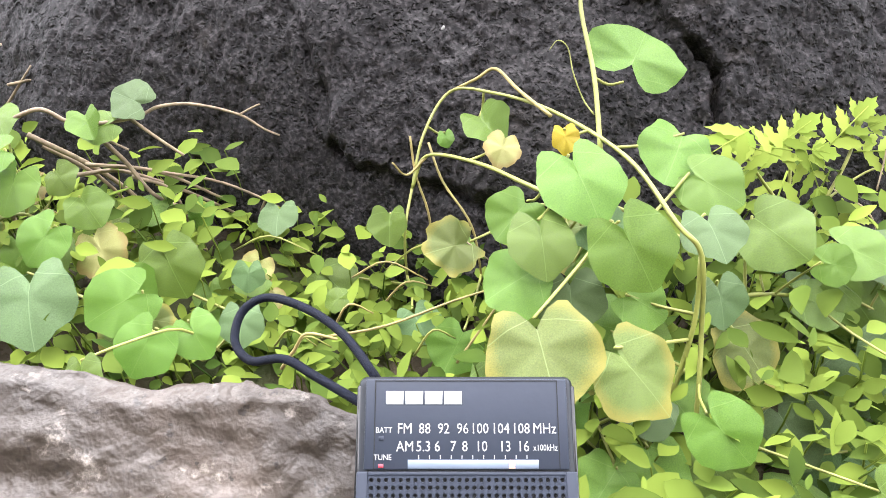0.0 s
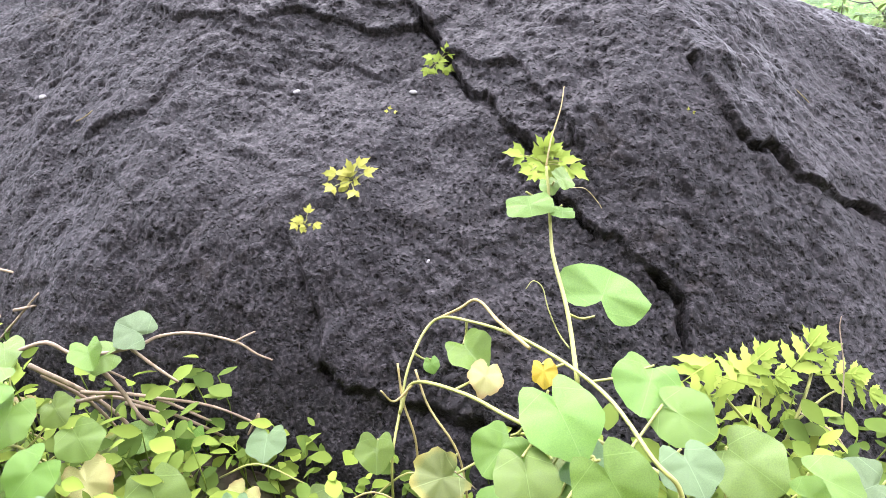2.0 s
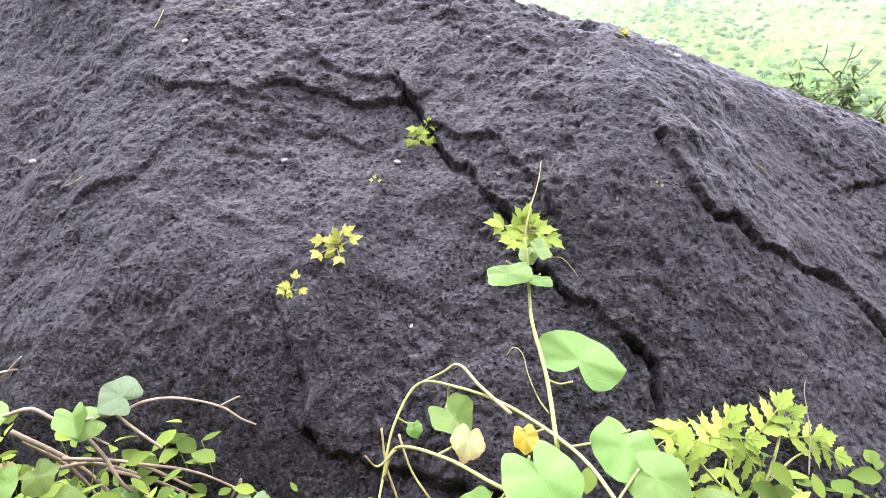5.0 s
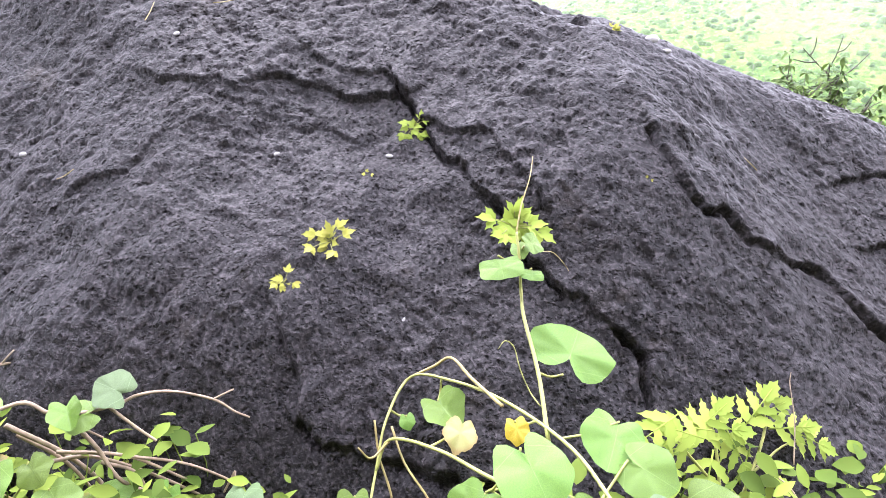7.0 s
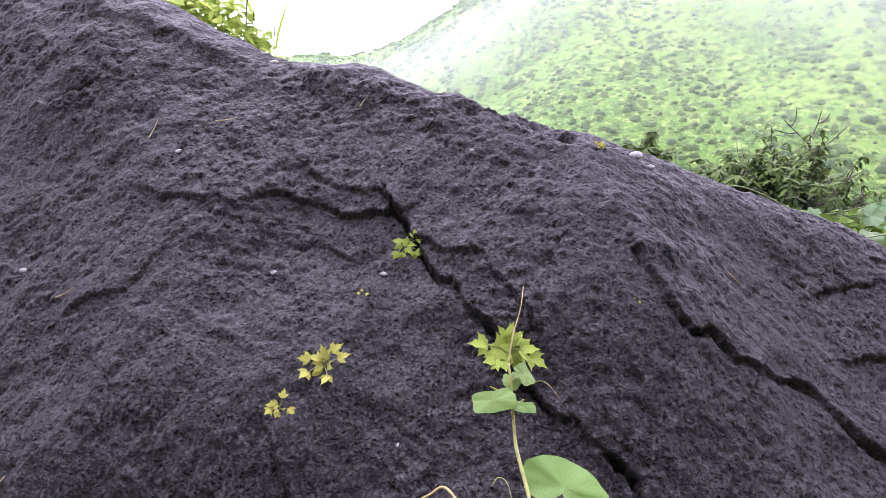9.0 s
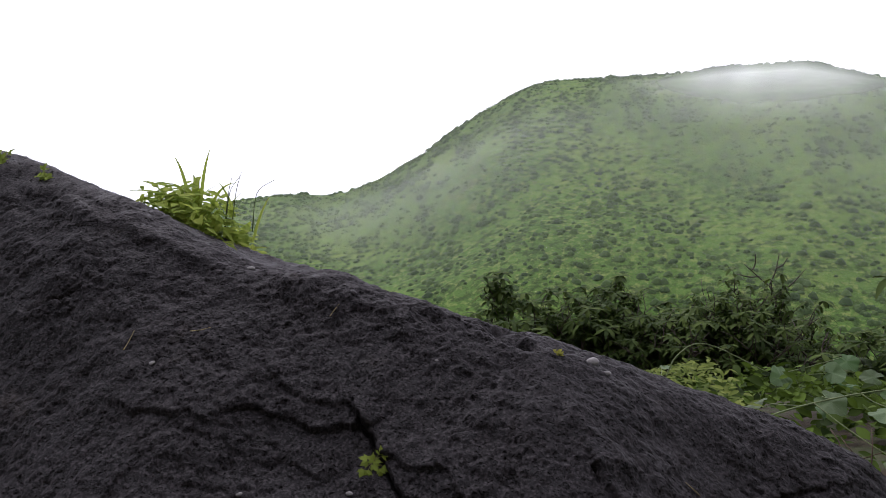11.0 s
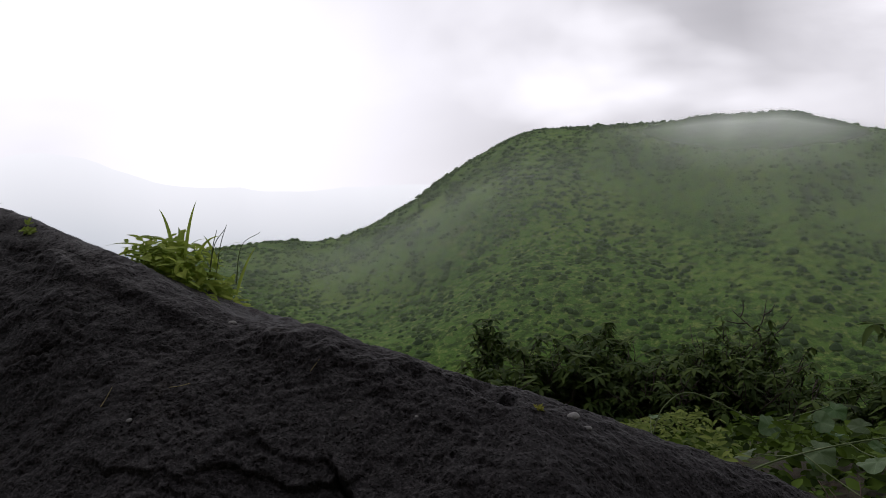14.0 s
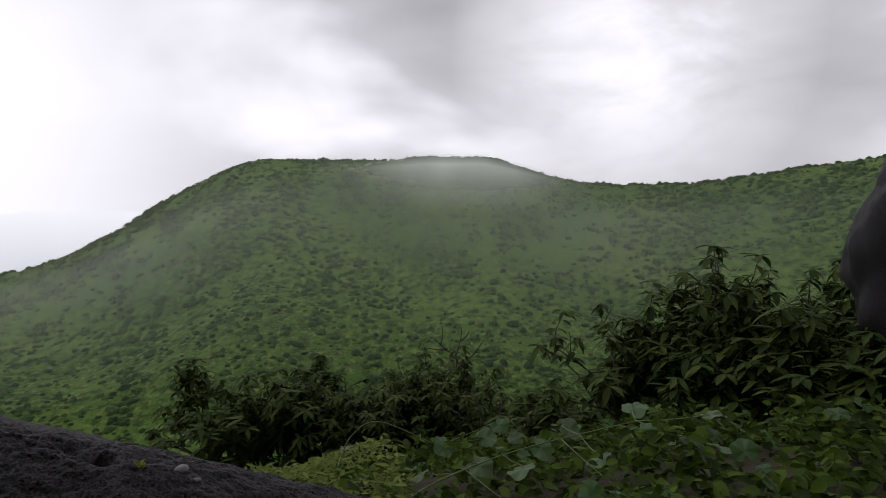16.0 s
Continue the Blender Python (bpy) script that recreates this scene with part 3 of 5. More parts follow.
def ground_height(x, y):
    r = np.hypot(x, y)
    az = np.degrees(np.arctan2(x, y))
    inside = np.clip(az, -60, 90)
    el = sum(np.interp(inside + d, CREST_AZ, CREST_EL) for d in (-1.4, -0.7, 0.0, 0.7, 1.4)) / 5 + 0.05 * fbm(az * 1.3, az * 0 + 4, 3, 83)
    crest = 430.0
    top = np.tan(np.radians(el)) * crest + 0.25
    floor_z = -62.0
    cap = 9.0
    near = near_ground(np.clip(x, -cap, cap), np.clip(y, -cap, cap))
    fall = near - 0.42 * np.clip(r - cap, 0, None)
    fall = np.maximum(fall, floor_z)
    up = smooth(120, crest, r) ** 0.82
    rise = floor_z + (top - floor_z) * up + 3.0 * fbm(x * 0.02, y * 0.02, 4, 81) * smooth(120, 260, r) * (1 - smooth(330, 430, r))
    z = np.maximum(fall, np.where(r > 100, rise, -1e9))
    back = top - 0.45 * (r - crest)
    z = np.where(r > crest, np.maximum(back, -460.0), z)
    # unseen steep bank added behind the camera to keep sky light off the boulder
    behind = smooth(95, 128, np.abs(az)) * np.clip(r - 0.6, 0, 120) * 2.2
    return z + behind


def build_ground():
    az = np.radians(np.concatenate([np.linspace(-180, -62, 60), np.linspace(-60, 70, 420), np.linspace(72, 180, 56)]))
    r = np.concatenate([np.linspace(0.03, 1.0, 50), np.geomspace(1.03, 110, 110), np.linspace(114, 470, 150), np.geomspace(490, 4800, 40)])
    a, rr = np.meshgrid(az, r)
    x, y = rr * np.sin(a), rr * np.cos(a)
    z = ground_height(x, y)
    verts = np.stack([x, y, z], -1).reshape(-1, 3)
    h_, w_ = x.shape
    i = np.arange(h_ * w_).reshape(h_, w_)
    quads = np.stack([i[:-1, :-1], i[1:, :-1], i[1:, 1:], i[:-1, 1:]], -1).reshape(-1, 4).tolist()
    ob = link_mesh("ground", verts, quads, GRASSLAND)
    ob.data.materials.append(SOIL)
    centre = (rr[:-1, :-1] < 9.0).reshape(-1)
    ob.data.polygons.foreach_set("material_index", centre.astype(np.int32))
    return tagged(ob, "green grassy hillside falling to a misty valley", "ground", kind="structure")


ground = build_ground()

# ---- far things: shrubs on the hill, mountains, mist ----
def build_hill_shrubs():
    rng = np.random.default_rng(3)
    n = 15000
    az = rng.uniform(-24, 62, n)
    r = rng.uniform(0.0, 1.0, n) ** 0.8 * 290 + 140
    keep = vnoise(az * 0.5, r * 0.04, 5) + 0.5 * vnoise(az * 1.5, r * 0.12, 6) + 0.6 * rng.uniform(-1, 1, n) > -0.25
    az, r = az[keep], r[keep]
    x, y = r * np.sin(np.radians(az)), r * np.cos(np.radians(az))
    z = ground_height(x, y)
    size = 0.6 + 1.5 * rng.uniform(0, 1, len(x)) ** 2 * (0.8 + 0.5 * vnoise(az * 0.2, r * 0.02, 9)) * (0.25 + 0.75 * r / 400)
    soup = Soup()
    ring = [(math.cos(k * math.pi / 3), math.sin(k * math.pi / 3)) for k in range(6)]
    for px, py, pz, s in zip(x, y, z, size):
        j = rng.uniform(0.65, 1.35, 13)
        verts = [Vector((px + c * s * j[k] * 1.25, py + d * s * j[k], pz - 0.25 * s)) for k, (c, d) in enumerate(ring)]
        verts += [Vector((px + c * s * 0.8 * j[k + 6], py + d * s * 0.7 * j[k + 6], pz + 0.55 * s * j[k])) for k, (c, d) in enumerate(ring)]
        verts.append(Vector((px, py, pz + s * 0.9 * j[12])))
        faces = [(k, (k + 1) % 6, 6 + (k + 1) % 6, 6 + k) for k in range(6)] + [(6 + k, 6 + (k + 1) % 6, 12) for k in range(6)]
        soup.add(verts, faces)
    ob = soup.make("hillside_shrubs", SHRUB)
    return tagged(ob, "scattered dark green shrubs over the hillside", "shrubs", kind="stuff")


build_hill_shrubs()


def build_far_mountains():
    m = Nodes("hazy_blue_mountain")
    sep = m.node("ShaderNodeSeparateXYZ")
    m.link(m.coord("UV"), sep.inputs[0])
    # haze put into a glowing colour: blue-grey at the foot, paler to the ridge
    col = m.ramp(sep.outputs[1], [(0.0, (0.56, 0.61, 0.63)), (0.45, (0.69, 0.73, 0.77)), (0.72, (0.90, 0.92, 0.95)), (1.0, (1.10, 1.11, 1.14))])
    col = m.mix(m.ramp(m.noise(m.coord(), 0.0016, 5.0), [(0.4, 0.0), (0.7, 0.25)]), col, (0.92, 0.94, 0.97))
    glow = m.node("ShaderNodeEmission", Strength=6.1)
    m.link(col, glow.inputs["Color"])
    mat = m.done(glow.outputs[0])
    az = np.linspace(-75, 75, 160)
    el = 1.3 + 2.0 * np.exp(-(((az + 35) / 6.0) ** 2)) + 0.7 * fbm(az * 0.12, az * 0 + 3, 3, 91) - 0.02 * np.clip(az + 25, 0, 60)
    verts, faces, uvs = [], [], []
    for a, e in zip(np.radians(az), el):
        for k in range(6):
            ang = -9.0 + (e + 9.0) * k / 5
            verts.append((4300 * math.sin(a), 4300 * math.cos(a), 4300 * math.tan(radians(ang))))
            uvs.append((0.5, k / 5))
    for i in range(len(az) - 1):
        for k in range(5):
            q = 6 * i + k
            faces.append((q, q + 6, q + 7, q + 1))
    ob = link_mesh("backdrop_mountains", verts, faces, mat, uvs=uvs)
    return tagged(ob, "pale blue-grey mountain range fading into haze", "mountains", kind="structure")


build_far_mountains()


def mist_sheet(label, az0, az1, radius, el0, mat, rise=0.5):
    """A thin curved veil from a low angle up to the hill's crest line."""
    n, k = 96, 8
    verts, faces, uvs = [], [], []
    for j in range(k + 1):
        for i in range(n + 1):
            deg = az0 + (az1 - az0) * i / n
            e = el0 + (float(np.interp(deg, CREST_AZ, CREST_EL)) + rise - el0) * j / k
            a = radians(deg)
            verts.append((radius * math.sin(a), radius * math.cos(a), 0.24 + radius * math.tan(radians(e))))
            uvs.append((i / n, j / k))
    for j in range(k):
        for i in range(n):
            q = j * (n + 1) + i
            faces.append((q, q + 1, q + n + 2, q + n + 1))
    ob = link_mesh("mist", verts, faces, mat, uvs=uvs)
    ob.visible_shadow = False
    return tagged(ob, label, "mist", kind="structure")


# haze put in as pale see-through sheets that whiten the hill towards its crest
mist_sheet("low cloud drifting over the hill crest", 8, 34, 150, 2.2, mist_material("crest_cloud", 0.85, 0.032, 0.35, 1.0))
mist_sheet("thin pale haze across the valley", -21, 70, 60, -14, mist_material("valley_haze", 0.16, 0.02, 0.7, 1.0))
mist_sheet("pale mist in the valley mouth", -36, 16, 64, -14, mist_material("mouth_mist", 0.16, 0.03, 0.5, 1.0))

# ---- vegetation parts ----
RIGHT, UP, TOWARD = Vector((0.976, 0.218, -0.03)), Vector((-0.13, 0.58, 0.80)), Vector((0.17, -0.79, 0.59))
rnd = random.Random(5)


def thing_at(name, base, label, category, group=""):
    ob = new(name)
    ob.empty_display_size = 0.02
    ob.location = base
    return tagged(ob, label, category, group)


def adopt(ob, parent):
    ob.parent = parent
    ob.matrix_parent_inverse = Matrix.Translation(-Vector(parent.location))
    return ob


def leaf_mesh(name, material, lobes=0.06, notch=0.55, cup=0.25, fold=0.0, long=1.0, ripple=0.03, rings=4, segs=36, bites=0.0, seed=1, angular=0.32, corners=5, turned=math.pi / 5):
    """A broad vine leaf one unit wide: its tip points along -y, its stalk joins near the notch at +y."""
    g = random.Random(seed)
    ph = [g.uniform(0, 6.28) for _ in range(4)]
    verts, faces, uvs = [], [], []
    for k in range(rings + 1):
        s = k / rings
        for i in range(segs if k else 1):
            a = 2 * math.pi * i / segs
            gap = math.exp(-((math.pi - abs((a % (2 * math.pi)) - 0.0 if a <= math.pi else 2 * math.pi - a)) / 0.30) ** 2)
            r = 0.5 * (1 + 0.07 * math.cos(a) + 0.45 * lobes * math.cos(5 * a)) * (1 - notch * gap)
            sector = 2 * math.pi / corners
            flat = math.cos(sector / 2) / math.cos(((a + turned + sector / 2) % sector) - sector / 2)
            r *= 1 + angular * (1.12 * flat - 1)
            r *= 1 + 0.02 * math.sin(7 * a + ph[0]) + 0.012 * math.sin(13 * a + ph[1])
            if bites:
                r *= 1 - bites * max(0, math.sin(9 * a + ph[2]) - 0.55)
            x, y = r * s * math.sin(a), -r * s * math.cos(a) * long
            z = -cup * (x * x + y * y) + fold * abs(x) + ripple * s * math.sin(3 * a + ph[2]) + 0.5 * ripple * s * s * math.sin(8 * a + ph[3])
            verts.append((x, y, z))
            uvs.append((0.5 + x, 0.5 + y / long))
    for i in range(segs):
        j = (i + 1) % segs
        faces.append((0, 1 + j, 1 + i))
        for k in range(rings - 1):
            a, b = 1 + k * segs, 1 + (k + 1) * segs
            faces.append((a + i, a + j, b + j, b + i))
    me = bpy.data.meshes.new(name)
    me.from_pydata(verts, [], faces)
    layer = me.uv_layers.new(name="map")
    for loop in me.loops:
        layer.data[loop.index].uv = uvs[loop.vertex_index]
    me.polygons.foreach_set("use_smooth", np.ones(len(me.polygons), bool))
    me.materials.append(material)
    return me


HEART = leaf_mesh("heart_leaf", LEAF, 0.035, 0.62, 0.30, 0.10, 1.08, 0.025, seed=1)
ROUND = leaf_mesh("round_leaf", LEAF, 0.05, 0.45, 0.20, 0.06, 0.95, 0.035, seed=2)
GREY = leaf_mesh("grey_leaf", LEAF_GREY, 0.08, 0.60, 0.25, 0.12, 0.98, 0.03, seed=3)
OLD = leaf_mesh("old_leaf", LEAF_OLD, 0.09, 0.58, 0.22, 0.08, 1.0, 0.045, seed=4)
KIDNEY = leaf_mesh("kidney_leaf", LEAF, 0.02, 0.72, 0.18, 0.05, 0.66, 0.03, seed=5, angular=0.2)
FOLDED = leaf_mesh("folded_leaf", LEAF, 0.05, 0.5, 0.2, 0.75, 1.1, 0.04, seed=6)
SQUARE = leaf_mesh("square_leaf", LEAF, 0.0, 0.15, 0.15, 0.10, 0.55, 0.02, seed=12, angular=0.9, corners=4, turned=0.0)
PALE = leaf_mesh("pale_leaf", LEAF_PALE, 0.06, 0.45, 0.3, 0.2, 1.1, 0.05, bites=0.3, seed=7)
EATEN = leaf_mesh("eaten_leaf", LEAF_OLD, 0.07, 0.5, 0.2, 0.2, 1.0, 0.07, bites=0.7, seed=8)
PETAL = leaf_mesh("yellow_leaf", LEAF_YELLOW, 0.06, 0.3, 0.5, 0.5, 1.1, 0.06, bites=0.2, seed=9)


def place_leaf(parent, mesh, p, width, turn=0.0, tilt=0.25, normal=None, name="leaf", label=""):
    """A leaf at p; turn: degrees by which its tip swings from hanging down towards the east."""
    n = normal or (TOWARD * 0.72 + Vector((0, 0, 0.5)) + Vector((rnd.uniform(-1, 1), rnd.uniform(-1, 1), rnd.uniform(-0.6, 0.6))) * tilt)
    n = Vector(n).normalized()
    a = radians(turn)
    tip = -UP * math.cos(a) + RIGHT * math.sin(a)
    tip = (tip - n * tip.dot(n)).normalized()
    x = tip.cross(n) * -1
    m = Matrix((x, -tip, n)).transposed()
    if m.determinant() < 0:
        m = Matrix((-x, -tip, n)).transposed()
    ob = new(name, mesh)
    ob.matrix_basis = Matrix.Translation(p) @ m.to_4x4() @ Matrix.Scale(width, 4)
    if label:
        ob["label"] = label
    adopt(ob, parent)
    return Vector(p) - tip * (width * 0.28)


def stem(parent, pts, r0, r1, material, name="stem", per=6, sides=6, label=""):
    line = smooth_line(pts, per)
    soup = Soup()
    r0, r1 = 0.85 * r0, 0.85 * r1
    soup.tube(line, [r0 + (r1 - r0) * i / (len(line) - 1) for i in range(len(line))], sides)
    ob = soup.make(name, material, None, label)
    adopt(ob, parent)
    return line


def stalk(parent, a, lines, r=0.0011, material=None):
    """A leaf stalk from a to the nearest point of the plant's stems."""
    a = Vector(a)
    near = min((p for line in lines for p in line), key=lambda p: (p - a).length + max(0, p.z - a.z) * 0.6)
    mid = (a + near) / 2 + Vector((0, 0.004, -0.006))
    stem(parent, (a, mid, near), r, r * 1.2, material or STEM, "leaf_stalk", 3, 5)


# ---- the tan slab and the radio on it ----
RADIO_R, RADIO_U, RADIO_N = Vector((0.980, 0.192, -0.049)), Vector((-0.141, 0.848, 0.510)), Vector((0.139, -0.493, 0.859))
RADIO_TOP = Vector((-0.025, 0.121, -0.178))
THICK = 0.030
radio_frame = Matrix((RADIO_R, RADIO_U, RADIO_N)).transposed().to_4x4()
radio_pose = Matrix.Translation(RADIO_TOP) @ radio_frame


def build_slab():
    """A broken slab that rises away from the camera; its far rim is ragged and drops to the plants."""
    us = np.linspace(-0.34, 0.052, 150)
    vs = np.concatenate([np.linspace(-0.32, -0.06, 50), np.linspace(-0.058, 0.05, 110)])
    u, v = np.meshgrid(us, vs)
    rim = 0.0055 - 0.012 * smooth(-0.066, -0.036, u) + 0.13 * np.clip(-u - 0.115, 0, 1) + 0.0022 * fbm(u * 60, u * 0 + 2, 4, 51) - 0.006
    top = -THICK - 0.0005 + 0.0022 * fbm(u * 30, v * 30, 4, 52) * smooth(0.036, 0.07, np.hypot(np.clip(np.abs(u) - 0.0, 0, 1), 0))
    top = top + 0.006 * fbm(u * 8, v * 8, 2, 55) * smooth(0.04, 0.10, np.abs(u)) - 0.004 * np.clip(fbm(u * 60, v * 60, 2, 53) - 0.2, 0, 1) * smooth(0.036, 0.06, np.abs(u))
    over, wide = v - rim, u - 0.033
    top = top - 0.004 * smooth(-0.008, 0.001, over)
    drop = 0.24 * smooth(0.0, 0.020, over) + 0.24 * smooth(0.0, 0.018, wide)
    a_, b_ = np.minimum(u, 0.033 + 0.2 * np.clip(wide, 0, 1)), np.minimum(v, rim + 0.2 * np.clip(over, 0, 1))
    verts = [RADIO_TOP + RADIO_R * float(a) + RADIO_U * float(b) + RADIO_N * float(c) - Vector((0, 0, float(d))) for a, b, c, d in zip(a_.ravel(), b_.ravel(), top.ravel(), drop.ravel())]
    verts = [Vector((p.x, p.y, max(p.z, -0.45))) for p in verts]
    h_, w_ = u.shape
    i = np.arange(h_ * w_).reshape(h_, w_)
    faces = np.stack([i[:-1, :-1], i[:-1, 1:], i[1:, 1:], i[1:, :-1]], -1).reshape(-1, 4).tolist()
    edge = i[0, :].tolist() + i[1:, -1].tolist() + i[-1, -2::-1].tolist() + i[-2:0:-1, 0].tolist()
    base = len(verts)
    for e in edge:
        verts.append(Vector((verts[e].x, verts[e].y, -0.46)))
    for k in range(len(edge)):
        k2 = (k + 1) % len(edge)
        faces.append((edge[k2], edge[k], base + k, base + k2))
    faces.append(tuple(range(base, base + len(edge))))
    ob = link_mesh("stone_slab", verts, faces, SLAB)
    return tagged(ob, "tan weathered stone slab with a broken rim and dark pits", "rock")


build_slab()

CASE = plain("black_plastic", (0.012, 0.014, 0.019), 0.4, 0.0, 0.08, 40.0, 0.15, 0.25)
PANEL = plain("slate_grey_plastic", (0.026, 0.031, 0.046), 0.45, 0.0, 0.05, 40.0, 0.12, 0.22)
GLOSS = plain("glossy_black_plastic", (0.010, 0.010, 0.012), 0.12, 0.0, 0.05, 40.0)
INK = plain("white_print", (0.38, 0.39, 0.40), 0.5, 0.0, 0.03, 50.0)
WINDOW = plain("pale_dial_plastic", (0.15, 0.18, 0.24), 0.25, 0.0, 0.06, 30.0)
ORANGE = plain("orange_pointer", (0.62, 0.28, 0.18), 0.4, 0.0, 0.04, 50.0)
RED = plain("red_lamp_plastic", (0.35, 0.04, 0.06), 0.3, 0.0, 0.1, 50.0)
HOLE = plain("dark_hole", (0.006, 0.006, 0.007), 0.8, 0.0, 0.1, 50.0)
CORD = plain("navy_braided_cord", (0.0030, 0.0045, 0.012), 0.6, 0.0, 0.3, 700.0, 0.8, 0.15)


def box_bm(x0, x1, y0, y1, z0, z1, bevel=0.0, segments=3):
    bm = bmesh.new()
    bmesh.ops.create_cube(bm, size=1.0, matrix=Matrix.Translation(((x0 + x1) / 2, (y0 + y1) / 2, (z0 + z1) / 2)) @ Matrix.Diagonal((x1 - x0, y1 - y0, z1 - z0, 1)))
    if bevel:
        bmesh.ops.bevel(bm, geom=bm.edges[:], offset=bevel, segments=segments, affect="EDGES", profile=0.5)
        for f in bm.faces:
            f.smooth = True
    return bm


def lettering(parent, text, x, y, size, name="lettering", stretch=1.0):
    """Raised print on the dial panel, its left end and foot at x, y."""
    cu = bpy.data.curves.new("print", "FONT")
    cu.body, cu.size, cu.extrude, cu.resolution_u = text, size, 0.00004, 2
    tmp = bpy.data.objects.new("print", cu)
    scene.collection.objects.link(tmp)
    me = bpy.data.meshes.new_from_object(tmp.evaluated_get(bpy.context.evaluated_depsgraph_get()))
    bpy.data.objects.remove(tmp)
    xs_ = [v.co.x for v in me.vertices]
    me.transform(Matrix.Translation((x, y, 0.00030)) @ Matrix.Diagonal((stretch, 1, 1, 1)) @ Matrix.Translation((-min(xs_), 0, 0)))
    me.materials.clear()
    me.materials.append(INK)
    ob = new(name, me)
    ob.parent = parent
    return ob


def build_radio():
    radio = new("pocket_radio")
    radio.empty_display_size = 0.03
    radio.matrix_basis = radio_pose
    tagged(radio, "small dark grey portable radio lying on the tan slab", "radio")
    w, ln = 0.03475, 0.1195
    part("case", box_bm(-w, w, -ln, 0.0, -THICK, -0.0012, 0.0028), CASE, radio)
    part("side_strip", box_bm(-w - 0.0004, -w + 0.0016, -ln + 0.004, -0.003, -THICK + 0.005, -0.0022, 0.0006), GLOSS, radio, "glossy black side strip")
    part("side_strip", box_bm(w - 0.0016, w + 0.0004, -ln + 0.004, -0.003, -THICK + 0.005, -0.0022, 0.0006), GLOSS, radio, "glossy black side strip")
    face = part("dial_panel", box_bm(-w + 0.0026, w - 0.0026, -0.0288, -0.0010, -0.0016, 0.0, 0.0005, 2), PANEL, radio, "slate grey dial panel")
    for sx in (-1, 1):
        a, b = sorted((sx * (w - 0.0056), sx * (w - 0.0059)))
        part("panel_seam", box_bm(a, b, -0.0286, -0.0014, 0.00002, 0.00012), HOLE, face)
    part("panel_seam", box_bm(-w + 0.0058, w - 0.0058, -0.0017, -0.0014, 0.00002, 0.00012), HOLE, face)
    for k in range(4):
        x0 = -0.0256 + k * 0.0062
        part("brand_mark", box_bm(x0, x0 + 0.0056, -0.0089, -0.0048, 0.00002, 0.00016, 0.00005, 1), INK, face, "pale block of the maker's mark")
    fm = (("FM", -0.0216), ("88", -0.0150), ("92", -0.0090), ("96", -0.0030), ("100", 0.0020), ("104", 0.0086), ("108", 0.0150), ("MHz", 0.0211))
    am = (("AM", -0.0221), ("5.3", -0.0157), ("6", -0.0100), ("7", -0.0050), ("8", -0.0014), ("10", 0.0035), ("13", 0.0109), ("16", 0.0166))
    for text, x in fm:
        lettering(face, text, x, -0.0178, 0.0045, stretch=0.86)
    for text, x in am:
        lettering(face, text, x, -0.0232, 0.0045, stretch=0.86)
    lettering(face, "x100kHz", 0.0208, -0.0230, 0.0027, stretch=0.78)
    lettering(face, "BATT", -0.0285, -0.0176, 0.0024, stretch=0.9)
    lettering(face, "TUNE", -0.0290, -0.0258, 0.0024, stretch=0.9)
    part("lamp", box_bm(-0.0276, -0.0260, -0.0200, -0.0186, 0.00002, 0.0003, 0.0001, 1), PANEL, face)
    part("lamp", box_bm(-0.0276, -0.0260, -0.0282, -0.0270, 0.00002, 0.0003, 0.0001, 1), RED, face, "small red lamp")
    for k in range(11):
        x = -0.0150 + k * 0.00338
        part("tick", box_bm(x - 0.00012, x + 0.00012, -0.0255, -0.0244, 0.00002, 0.00014), INK, face)
    dial = part("dial_window", box_bm(-0.0184, 0.0224, -0.0284, -0.0257, 0.00004, 0.0003, 0.0001, 1), WINDOW, face, "pale blue-grey dial window")
    part("pointer", box_bm(0.0131, 0.0150, -0.0283, -0.0258, 0.0003, 0.0005), ORANGE, dial, "orange tuning pointer")
    # perforated speaker front: a plate of cells, each with a round hole that goes through
    soup = Soup()
    cols, rows_n, pitch = 27, 32, 0.00228
    x0, y0 = -cols * pitch / 2, -0.0306
    for r in range(rows_n):
        for c in range(cols):
            cx_, cy_ = x0 + (c + 0.5) * pitch, y0 - (r + 0.5) * pitch
            verts, hp = [], pitch / 2
            for dx, dy in ((-1, -1), (0, -1), (1, -1), (1, 0), (1, 1), (0, 1), (-1, 1), (-1, 0)):
                verts.append((cx_ + dx * hp, cy_ + dy * hp, 0.0))
            for lev in (0.0, -0.0010):
                for k in range(8):
                    a = math.pi * (-0.75 + k * 0.25)
                    verts.append((cx_ + 0.00072 * math.cos(a), cy_ + 0.00072 * math.sin(a), lev))
            faces = [(k, (k + 1) % 8, 8 + (k + 1) % 8, 8 + k) for k in range(8)] + [(8 + k, 8 + (k + 1) % 8, 16 + (k + 1) % 8, 16 + k) for k in range(8)]
            soup.add(verts, faces)
    grille = link_mesh("speaker_grille", soup.v, soup.f, PANEL, radio, "perforated slate grey speaker grille", False)
    part("backing", box_bm(x0, -x0, y0 - rows_n * pitch, y0, -0.00118, -0.0011), HOLE, grille)
    for a, b in ((-w + 0.0004, x0), (-x0, w - 0.0004)):
        part("grille_rim", box_bm(a, b, -ln + 0.002, -0.0293, -0.0014, 0.0, 0.0004, 2), PANEL, radio)
    part("grille_rim", box_bm(x0, -x0, -0.0306, -0.0293, -0.0014, 0.0, 0.0002, 1), PANEL, radio)
    part("grille_rim", box_bm(x0, -x0, -ln + 0.002, y0 - rows_n * pitch, -0.0014, 0.0, 0.0002, 1), PANEL, radio)
